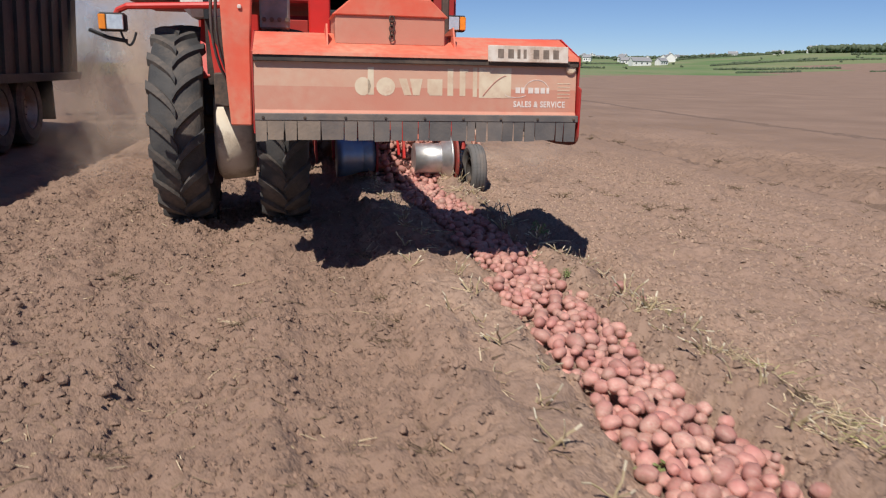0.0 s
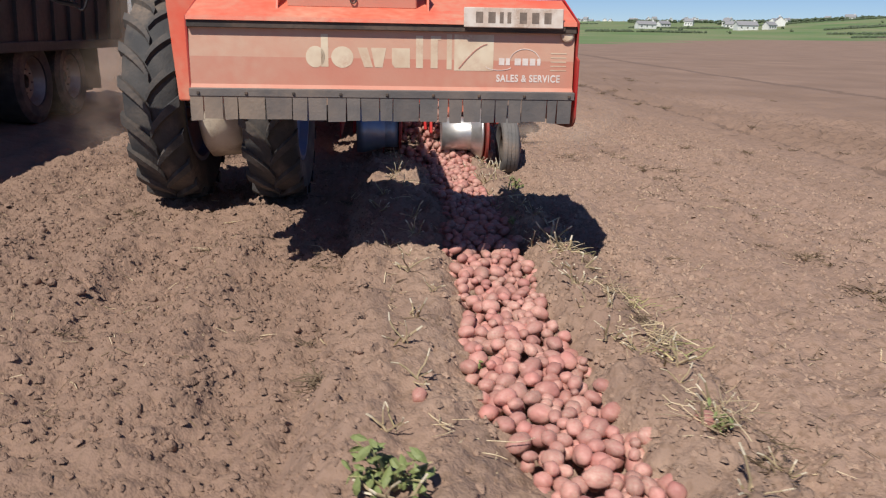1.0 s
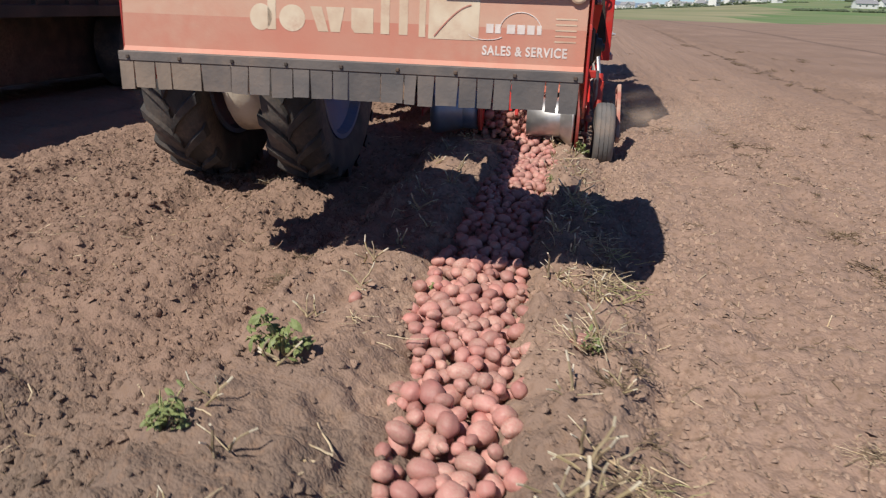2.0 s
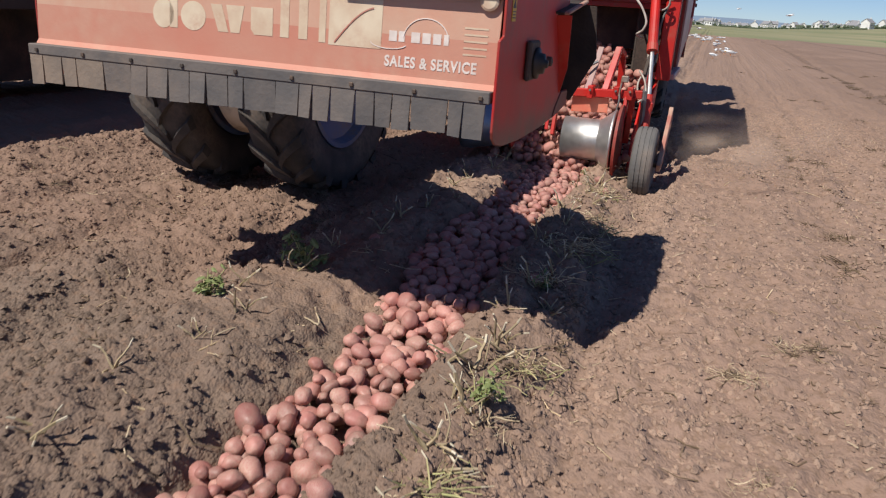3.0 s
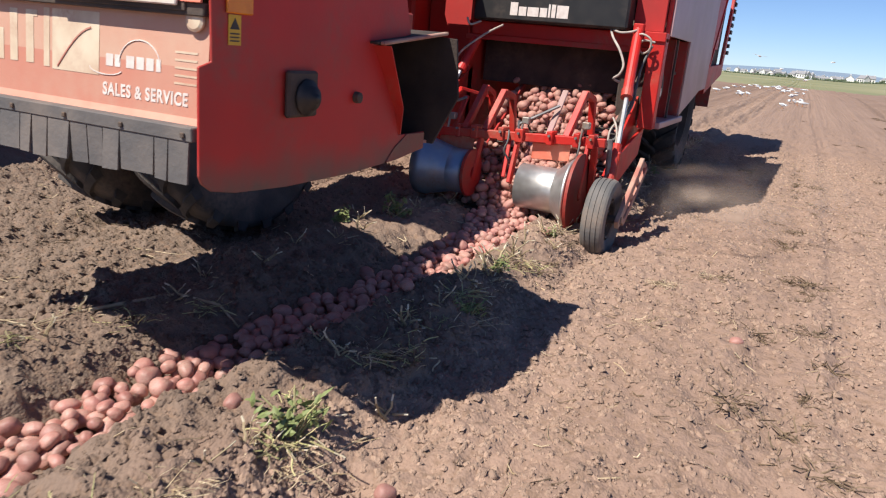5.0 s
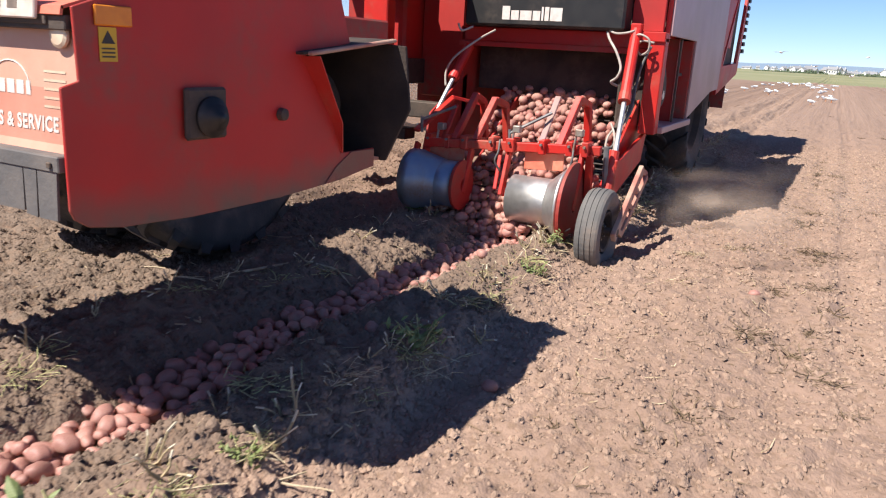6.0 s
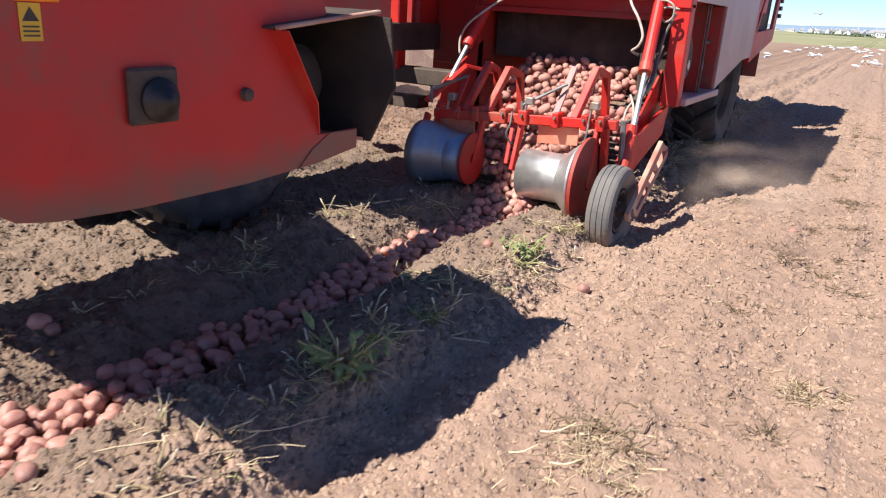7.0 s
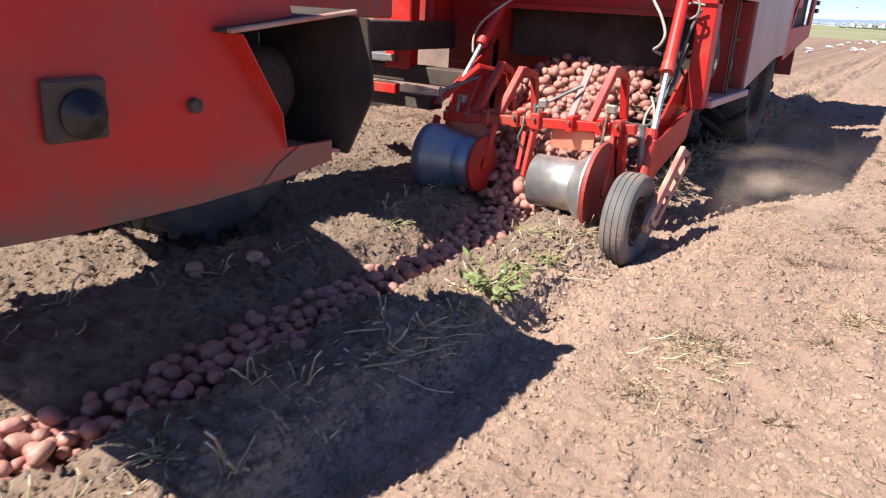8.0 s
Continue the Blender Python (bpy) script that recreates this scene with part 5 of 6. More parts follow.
def build_trailer():
    # own space: x to the right side, y to the rear
    body = part("body", prism(bmesh.new(), [(-1.1, 1.1), (0.0, 1.1), (0.12, 3.1), (-2.4, 3.1), (-2.28, 1.1)], "y", -8.0, 2.5, 0.01), TRAILER_PAINT, trailer, "tall dark trailer body")
    for k in range(18):
        part("rib", bar(bmesh.new(), (0.01, -7.7 + 0.57 * k, 1.1), (0.13, -7.7 + 0.57 * k, 3.08), 0.06, 0.08), TRAILER_PAINT, body)
    part("top_rail", box(bmesh.new(), (0.08, -8.0, 3.04), (0.18, 2.2, 3.16), 0.01), TRAILER_PAINT, body)
    part("bottom_rail", box(bmesh.new(), (-0.02, -8.0, 1.02), (0.06, 2.55, 1.16), 0.01), TRAILER_PAINT, body)
    # dark block added under the body in place of the deep shade there
    part("chassis", box(bmesh.new(), (-2.2, -8.0, 0.22), (-0.62, 2.1, 1.05), 0.01), DARK, trailer)
    part("mud_guard", box(bmesh.new(), (-0.55, 0.75, 0.35), (0.02, 0.8, 1.05), 0.01), BLACK, trailer)
    part("rear_lamp", box(bmesh.new(), (-0.2, 2.2, 1.2), (0.0, 2.24, 1.28), 0.005), AMBER, trailer)
    for y in (-1.4, -0.1):
        hub = part("wheel", (lambda bm: lathe(bm, [(-0.22, 0.35), (-0.23, 0.5), (-0.19, 0.6), (0.19, 0.6), (0.23, 0.5), (0.22, 0.35)], 36))(bmesh.new()), TYRE, trailer)
        TRAILER_WHEELS[hub] = Vector((-0.3, y, 0.6))
        part("rim", lathe(bmesh.new(), [(0.18, 0.36), (0.2, 0.34), (0.06, 0.28), (0.08, 0.1), (0.0, 0.1), (0.0, 0.36)], 30), GALV, hub, "pale wheel rim")
        bm = bmesh.new()
        for k in range(8):
            a = k * math.pi / 4
            tube(bm, [(0.05, 0.17 * math.cos(a), 0.17 * math.sin(a)), (0.1, 0.17 * math.cos(a), 0.17 * math.sin(a))], 0.014, 6)
        part("wheel_nuts", bm, GREY, hub)


TRAILER_WHEELS = {}
build_trailer()


# ---- dried haulm, weeds ----
def stalks(rnd, count, size, spread, upright, mat, name="haulm_tuft", thin=1.0, tip=None):
    bm = bmesh.new()
    for _ in range(count):
        a = rnd.uniform(0, 6.3)
        p = Vector((rnd.gauss(0, spread), rnd.gauss(0, spread), 0.004))
        lift = rnd.uniform(0.1, 1.0) * upright
        d = Vector((math.cos(a), math.sin(a), lift)).normalized()
        n = rnd.uniform(0.4, 1.0) * size
        pts = [p]
        for k in range(4):
            d = (d + Vector((rnd.gauss(0, 0.22), rnd.gauss(0, 0.22), rnd.gauss(-0.05, 0.15)))).normalized()
            q = pts[-1] + d * n / 4
            q.z = max(q.z, 0.004)
            pts.append(q)
        before = len(bm.faces)
        sides = 5 if count < 20 else 3
        tube(bm, pts, thin * rnd.uniform(0.0025, 0.0062) * (0.6 + size * 2.0), sides, 0.75 if tip else 0.6)
        if tip:
            bm.faces.ensure_lookup_table()
            for f in bm.faces[before + 3 * sides:]:
                f.material_index = 1
    me = bpy.data.meshes.new(name)
    bm.to_mesh(me)
    bm.free()
    me.materials.append(mat)
    if tip:
        me.materials.append(tip)
    return me


def leaf_mesh():
    """A crumpled leaf, one unit from middle to tip, domed along its rib."""
    bm = bmesh.new()
    v = [bm.verts.new(q) for q in ((-1, 0, 0), (-0.45, 0.34, -0.05), (0.25, 0.42, -0.12), (0.75, 0.2, -0.16), (1.0, 0, -0.28), (0.75, -0.22, -0.12), (0.2, -0.4, -0.02), (-0.45, -0.32, -0.09), (0.3, 0, 0.12))]
    for i in range(8):
        bm.faces.new((v[i], v[(i + 1) % 8], v[8]))
    me = bpy.data.meshes.new("leaf")
    bm.to_mesh(me)
    bm.free()
    me.materials.append(LEAF)
    return me


def build_weed(rnd, leaf, count, size, each):
    """A potato shoot: leaning stems from one root, with small crumpled leaves along their upper half."""
    weed = empty("weed", label="small green potato shoot with crumpled leaves", category="plant", group="green shoots")
    for _ in range(count):
        a, t = rnd.uniform(0, 6.3), rnd.uniform(0.2, 1.0)
        tip = Vector((math.cos(a) * size * t * 0.9, math.sin(a) * size * t * 0.9, size * (0.3 + 0.8 * rnd.random())))
        part("stem", tube(bmesh.new(), [(0, 0, -0.01), tip * 0.5 + Vector((0, 0, 0.012)), tip], 0.0032, 4, 0.5), STRAW_GREEN, weed)
        for _ in range(each):
            at = tip * rnd.uniform(0.45, 1.05) + Vector((rnd.gauss(0, 0.014), rnd.gauss(0, 0.014), rnd.gauss(0, 0.01)))
            one = new("leaf", leaf)
            one.parent = weed
            k = rnd.uniform(0.011, 0.023)
            one.matrix_basis = Matrix.LocRotScale(at, Euler((rnd.gauss(0, 0.6), rnd.gauss(0.1, 0.5), a + rnd.gauss(0, 0.9))), Vector((k, k, k)))
    return weed


def put(name, me, x, y, s, label, category, group):
    ob = tagged(new(name, me), label, category, group, "stuff" if category == "haulm" else "")
    ob.matrix_basis = Matrix.LocRotScale((x, y, float(ground_z(x, y)) - 0.006), Euler((0, 0, (x * 37 + y * 17) % 6.28)), Vector((s, s, s)))
    return ob


def scatter_plants():
    rnd = random.Random(12)
    upright = [stalks(rnd, 5, 0.15, 0.02, 1.9, STRAW_TAN, thin=1.12, tip=CUT_END) for _ in range(6)]
    single = [stalks(rnd, 1, 0.24, 0.01, 0.12, STRAW, thin=0.6) for _ in range(5)]
    lying = [stalks(rnd, 4, 0.28, 0.06, 0.2, STRAW) for _ in range(4)]
    dark = [stalks(rnd, 26, 0.16, 0.05, 0.5, STRAW_DARK) for _ in range(4)]
    mixed = [stalks(rnd, 40, 0.13, 0.08, 0.5, STRAW_GREEN, thin=0.8) for _ in range(3)]
    mats = [stalks(rnd, 46, 0.2, 0.09, 0.45, STRAW, thin=0.6) for _ in range(2)]
    thin_mats = [stalks(rnd, 34, 0.22, 0.10, 0.22, m, thin=0.45) for m in (STRAW, STRAW_DARK, STRAW)]
    twigs = [stalks(rnd, 9, 0.24, 0.03, 0.25, m, thin=0.55) for m in (STRAW, STRAW_DARK)]
    green_stems = [stalks(rnd, 14, 0.24, 0.03, 0.7, STRAW_GREEN, thin=0.8, tip=CUT_END) for _ in range(2)]
    y = 6.5
    while y > -11.8:
        y -= rnd.uniform(0.22, 0.42)
        put("haulm_stubble", rnd.choice(upright), 0.12 + rnd.gauss(0, 0.08), y, rnd.uniform(0.7, 1.2), "cut pale potato stalks standing on the ridge", "stubble", "stubble tufts")
        for _ in range(1):
            put("haulm_stubble", rnd.choice(upright), float(bank_foot(y)) - 0.16 + rnd.gauss(0, 0.06), y + rnd.uniform(-0.2, 0.2), rnd.uniform(0.8, 1.4), "cut pale potato stalks standing on the ridge", "stubble", "stubble tufts")
        put("haulm_stubble", rnd.choice(upright), float(bank_foot(y)) - 0.26 + rnd.gauss(0, 0.07), y + rnd.uniform(-0.1, 0.1), rnd.uniform(0.6, 1.1), "cut pale potato stalks standing on the ridge", "stubble", "stubble tufts")
        if rnd.random() < 0.75:
            put("haulm_litter", rnd.choice(lying), float(bank_foot(y)) - 0.1 + rnd.gauss(0, 0.1), y, rnd.uniform(0.5, 1.0), "dry haulm stalks lying on the bank", "haulm", "haulm litter")
        if rnd.random() < 0.6:
            put("haulm_litter", rnd.choice(lying), rnd.uniform(-2.2, 0.4), y, rnd.uniform(0.4, 0.9), "dry haulm stalks lying on bare soil", "haulm", "haulm litter")
        for _ in range(2):
            put("haulm_stalk", rnd.choice(single), rnd.uniform(-2.6, 0.4) if rnd.random() < 0.65 else rnd.uniform(1.1, 3.6), y + rnd.uniform(-0.2, 0.2), rnd.uniform(0.5, 1.1), "dry pale haulm stalk lying on the soil", "stalk", "loose stalks")
        if rnd.random() < 0.8:
            put("withered_haulm", rnd.choice(dark), rnd.uniform(1.7, 4.4), y, rnd.uniform(0.4, 0.9), "withered brown haulm on the lifted ground", "haulm", "withered haulm tufts")
        if rnd.random() < 0.6:
            put("withered_haulm", rnd.choice(dark), rnd.uniform(-2.6, -0.2), y, rnd.uniform(0.4, 0.8), "withered brown haulm on the lifted ground", "haulm", "withered haulm tufts")
    for k in range(26):
        y = rnd.uniform(-6, 4)
        put("withered_haulm", rnd.choice(dark), -0.27 + rnd.gauss(0, 0.05), y, rnd.uniform(0.3, 0.7), "withered brown haulm on the lifted ground", "haulm", "withered haulm tufts")
    for k in range(90):
        y = rnd.uniform(-4, 26)
        x = rnd.choice((rnd.uniform(4.2, 9), 5.6 + rnd.gauss(0, 0.12), rnd.uniform(2, 6)))
        put("withered_haulm", rnd.choice(dark), x, y, rnd.uniform(0.5, 1.2), "withered brown haulm on the lifted ground", "haulm", "withered haulm tufts")
    for k in range(34):
        y = rnd.uniform(-6, 5)
        put("withered_haulm", rnd.choice(dark), 2.87 + rnd.gauss(0, 0.09), y, rnd.uniform(0.35, 0.9), "withered brown haulm on the lifted ground", "haulm", "withered haulm tufts")
    for k in range(30):
        y = rnd.uniform(-6.5, 0.5)
        put("withered_haulm", rnd.choice(dark), float(bank_foot(y)) + rnd.gauss(-0.05, 0.05), y, rnd.uniform(0.35, 0.75), "withered brown haulm on the lifted ground", "haulm", "withered haulm tufts")
    for x, y, s in ((2.34, -7.85, 0.9), (2.42, -7.95, 0.7), (2.95, -7.02, 0.8), (3.05, -6.9, 0.6), (2.6, -7.3, 0.5), (2.1, -6.6, 0.5), (3.3, -6.4, 0.6), (2.75, -8.3, 0.6)):
        put("withered_haulm", rnd.choice(dark), x, y, s, "withered brown haulm on the lifted ground", "haulm", "withered haulm tufts")
    for k in range(15):
        y = -4.6 - 4.4 * (k + rnd.random()) / 15
        put("trampled_haulm", rnd.choice(mixed), float(bank_foot(y)) - rnd.uniform(0.06, 0.36), y, rnd.uniform(0.5, 1.0), "trampled half-green haulm on the damp bank", "haulm", "trampled haulm")
    for k in range(9):
        y = -5.5 - 3.5 * (k + rnd.random()) / 9
        put("trampled_haulm", rnd.choice(mixed), 0.15 + rnd.gauss(0, 0.15), y, rnd.uniform(0.4, 0.8), "trampled half-green haulm on the damp bank", "haulm", "trampled haulm")
    long_stalk = bmesh.new()
    tube(long_stalk, [(x, y, float(ground_z(x, y)) + 0.015) for x, y in ((0.08, -6.15), (0.13, -5.91), (0.21, -5.77), (0.37, -5.67), (0.47, -5.65), (0.43, -5.5))], 0.009, 6, 0.5)
    tagged(link_mesh("haulm_stalk", long_stalk, STRAW), "long bleached haulm stalk lying across the ridge", "stalk", "loose stalks")
    # broken bits of haulm strewn thinly over the soil, thickest along the old furrows
    for mat, lo, hi, count, label in ((STRAW_DARK, -3.2, 0.45, 2600, "broken brown bits of haulm strewn over the soil"), (STRAW, -3.2, 0.45, 900, "pale broken bits of straw strewn over the soil"),
                                      (STRAW_DARK, 1.5, 4.6, 1500, "broken brown bits of haulm strewn over the soil"), (STRAW, 1.5, 4.6, 420, "pale broken bits of straw strewn over the soil"),
                                      (STRAW, 1.0, 1.5, 500, "pale broken bits of straw strewn over the bank"), (STRAW_DARK, 4.6, 9.5, 1200, "broken brown bits of haulm strewn over the soil")):
        bm = bmesh.new()
        for _ in range(count):
            x, y = rnd.uniform(lo, hi), rnd.uniform(-11.3, 5.5)
            if float(field(np.array(x), np.array(y * 0.35), 0.5, 14)) < rnd.uniform(0.25, 0.7):
                continue
            a, n = rnd.uniform(0, 6.3), rnd.choice((0.03, 0.04, 0.06, 0.09, 0.13))
            bend = rnd.gauss(0, 0.35)
            pts = [(x, y), (x + n * 0.5 * math.cos(a), y + n * 0.5 * math.sin(a)), (x + n * math.cos(a + bend), y + n * math.sin(a + bend))]
            tube(bm, [(p, q, float(ground_z(p, q)) + 0.006 + (0.012 * rnd.random() if k == 2 else 0)) for k, (p, q) in enumerate(pts)], rnd.uniform(0.0018, 0.0038), 3, 0.6)
        tagged(link_mesh("haulm_bits", bm, mat), label, "haulm", kind="stuff")
    for x, y, s in ((2.31, -7.85, 0.9), (2.41, -8.06, 0.8), (2.26, -8.35, 0.8), (2.21, -8.52, 0.7), (2.42, -8.68, 0.7), (2.90, -6.9, 0.7), (2.17, -4.22, 0.5), (2.33, -3.15, 0.55), (2.08, -3.48, 0.4)):
        for turn in range(3):
            put("haulm_mat", rnd.choice(mats if turn == 2 else thin_mats), x + rnd.gauss(0, 0.05), y + rnd.gauss(0, 0.06), s * rnd.uniform(0.7, 1.0), "pale tangle of dry potato haulm on bare soil", "haulm", "haulm mats")
        put("withered_haulm", rnd.choice(dark), x, y, s * 0.8, "thin tangle of dry potato haulm on bare soil", "haulm", "haulm mats")
    for x, y, s in ((-0.64, -1.96, 0.8), (-0.6, -2.1, 0.6), (-1.04, -1.85, 0.7), (-1.04, -0.7, 0.8), (0.05, -1.71, 0.8), (-1.0, -1.3, 0.6), (-0.95, -0.3, 0.6)):
        put("haulm_litter", rnd.choice(twigs), x, y, s, "forked dry haulm stalks lying on bare soil", "haulm", "haulm litter")
    for k in range(24):
        put("haulm_litter", rnd.choice(lying + twigs), rnd.uniform(0.05, 0.45), 4.2 - 0.48 * k + rnd.gauss(0, 0.1), rnd.uniform(0.5, 0.9), "dry haulm stalks lying on the ridge", "haulm", "haulm litter")
    for x, y, s in ((1.24, -2.35, 1.1), (1.3, -2.2, 0.9), (1.2, -0.9, 0.8), (1.28, -1.73, 1.1), (1.33, -4.0, 0.7)):
        put("trampled_haulm", rnd.choice(mixed), x, y, s, "half-green haulm heaped on the bank", "haulm", "trampled haulm")
        put("haulm_mat", rnd.choice(mats), x - 0.04, y + 0.05, s * 0.8, "tangled mat of dry potato haulm", "haulm", "haulm mats")
    for x, y, s in ((1.36, -6.4, 0.9), (1.40, -8.1, 0.7), (1.21, -4.28, 0.7), (1.27, -4.82, 0.8), (1.18, -9.95, 0.9)):
        put("trampled_haulm", rnd.choice(green_stems), x, y, s, "sprawling pale green potato stems on the bank", "haulm", "trampled haulm")
    leaf, shoots = leaf_mesh(), []
    for x, y, s in ((1.25, -4.3, 1.0), (1.36, -4.95, 1.0), (1.2, 1.1, 1.0), (0.05, -3.37, 1.6), (-0.1, -3.95, 1.2), (0.45, -2.35, 0.9), (1.2, -3.05, 0.8), (1.36, -6.4, 1.5), (1.38, -8.15, 2.1), (1.36, -7.55, 0.9),
                    (0.95, -0.2, 0.6)):
        m = Matrix.LocRotScale((x, y, float(ground_z(x, y)) - 0.004), Euler((0, 0, (x * 37 + y * 17) % 6.28)), Vector((s, s, s) if len(shoots) == 3 else (1, 1, 1)))
        if len(shoots) < 3:
            shoots.append(build_weed(rnd, leaf, 11, 0.1, 6))
            shoots[-1].matrix_basis = m
        else:
            copy_thing(rnd.choice(shoots), m)
    for x, y, s in ((1.16, -3.0, 0.85), (1.2, -1.6, 0.75), (1.36, -4.95, 0.7), (1.25, -4.45, 0.6), (1.37, -8.8, 0.95), (1.40, -6.5, 0.7), (2.34, -7.88, 0.9), (2.95, -7.0, 0.7), (1.30, -6.9, 0.6), (1.25, -5.7, 0.6), (1.3, -7.5, 0.7)):
        put("haulm_mat", rnd.choice(mats), x, y, s, "tangled mat of dry potato haulm", "haulm", "haulm mats")


scatter_plants()


# ---- distance ----
def build_house(x, y, w, d, h, turn):
    house = empty("house", (x, y, float(ground_z(x, y)) - 0.3), label="small white rendered house with a dark slate roof, far off", category="house", group="far houses")
    part("wall", box(bmesh.new(), (-w / 2, -d / 2, 0), (w / 2, d / 2, h), 0), WALLS, house)
    part("wall", prism(bmesh.new(), [(-d / 2, h), (d / 2, h), (0, h + d * 0.42)], "x", -w / 2, w / 2, 0), WALLS, house)
    roof = bmesh.new()
    for s in (-1, 1):
        prism(roof, [(s * d * 0.56, h - 0.15), (0, h + d * 0.43), (0, h + d * 0.43 + 0.3), (s * d * 0.58, h + 0.1)], "x", -w / 2 - 0.3, w / 2 + 0.3, 0)
    part("roof", roof, SLATE, house)
    part("chimney", box(bmesh.new(), (w * 0.35, -0.5, h + d * 0.35), (w * 0.43, 0.5, h + d * 0.6), 0), WALLS, house)
    for k in range(3):
        part("window", box(bmesh.new(), (-w * 0.35 + k * w * 0.3, -d / 2 - 0.03, h * 0.4), (-w * 0.35 + k * w * 0.3 + 1.1, -d / 2 + 0.02, h * 0.75), 0), GLASSY, house)
    house.rotation_euler = (0, 0, turn)
    return house


def build_distance():
    rnd = random.Random(31)
    build_house(275, 560, 17, 7, 3.8, 0.1)
    build_house(296, 564, 9, 6, 3.5, 0.4)
    build_house(205, 585, 16, 6, 3.2, 0.2)
    kinds = [build_house(300, 640, 10, 6, 3.4, -0.2), build_house(352, 655, 7.5, 8.5, 4.6, 1.3), build_house(262, 700, 14, 6, 2.8, 0.5), build_house(120, 690, 9, 7, 5.2, 1.0)]
    # scattered farms, then a village strung along the skyline
    spots = [(rnd.choice([rnd.uniform(-3, 50), rnd.uniform(-3, 14), rnd.uniform(-3, 14)]), rnd.uniform(820, 1700)) for _ in range(80)]
    spots += [(rnd.choice([rnd.gauss(14, 3), rnd.gauss(22, 4), rnd.gauss(5, 3), rnd.gauss(-3, 2), rnd.uniform(0, 42)]), rnd.uniform(1250, 2000)) for _ in range(110)]
    for az, dist in spots:
        x, y = math.sin(math.radians(az)) * dist, math.cos(math.radians(az)) * dist
        copy_thing(rnd.choice(kinds), pose(x, y, float(ground_z(x, y)) - 0.5, 0, 0, rnd.uniform(-90, 90)))
    # woods on the rise and scattered trees in the pasture, as ragged clumps
    for count, az0, az1, d0, d1, tall in ((420, 37.5, 50, 860, 960, 5.5), (130, 24, 38, 900, 1150, 3.0), (260, 18, 38, 1120, 1260, 3.2), (26, 20, 46, 480, 800, 1.6), (90, -3, 12, 760, 1200, 2.4)):
        places = []
        for _ in range(count):
            az, dist = math.radians(rnd.uniform(az0, az1)), rnd.uniform(d0, d1)
            x, y = math.sin(az) * dist, math.cos(az) * dist
            base = float(ground_z(x, y))
            for _ in range(5):
                k = tall * rnd.uniform(0.3, 0.62)
                places.append(((x + rnd.gauss(0, tall * 0.4), y + rnd.gauss(0, tall * 0.4), base + tall * rnd.uniform(0.2, 1.0)), np.array((k, k, k * 0.8)), (rnd.random() * 6, rnd.random() * 6, 0)))
        tagged(new("far_trees", joined_blobs("far_trees", places, blob(1, 0.9, count), HEDGE, False)), "dark green clumps of far trees", "trees", kind="stuff")
    # hedges: long uneven strips of clumps
    for k in range(16):
        ang, dist = math.radians(rnd.uniform(-48, 6)), rnd.uniform(420, 900)
        cx, cy = -math.sin(ang) * dist, math.cos(ang) * dist
        length, turn = rnd.uniform(30, 120), rnd.uniform(-0.4, 0.4)
        places = []
        for _ in range(int(length * 3)):
            u = rnd.uniform(-length / 2, length / 2)
            s = rnd.uniform(0.3, 0.95)
            x, y = cx + u * math.cos(turn), cy + u * math.sin(turn) + rnd.gauss(0, 0.6)
            places.append(((x, y, float(ground_z(x, y)) + s * 0.6), np.array((s, s, s * 0.9)), (rnd.random() * 6, 0, rnd.random() * 6)))
        tagged(new("hedge", joined_blobs("hedge", places, blob(2, 0.8, k), HEDGE, False)), "dark green field hedge far off", "hedge", kind="stuff")
    # low far hills
    for k, (dist, high) in enumerate(((2600, 10), (3600, 24))):
        bm = bmesh.new()
        n = 90
        row = []
        for i in range(n + 1):
            a = math.radians(-75 + 110 * i / n)
            x, y = -math.sin(a) * dist, math.cos(a) * dist
            h = high * (0.35 + 0.9 * noise.noise(Vector((i * 0.09 + 13 * k, k, 0))) + 0.25 * noise.noise(Vector((i * 0.4, k, 3))))
            row.append([bm.verts.new(p) for p in ((x * 0.93, y * 0.93, -2), (x, y, max(h + 14, 9)), (x * 1.05, y * 1.05, -2))])
        for p, q in zip(row, row[1:]):
            bm.faces.new((p[0], q[0], q[1], p[1]))
            bm.faces.new((p[1], q[1], q[2], p[2]))
        tagged(link_mesh("hill", bm, HILL, True), "low hills on the horizon, tinted blue-grey for haze", "hill", kind="structure")


build_distance()


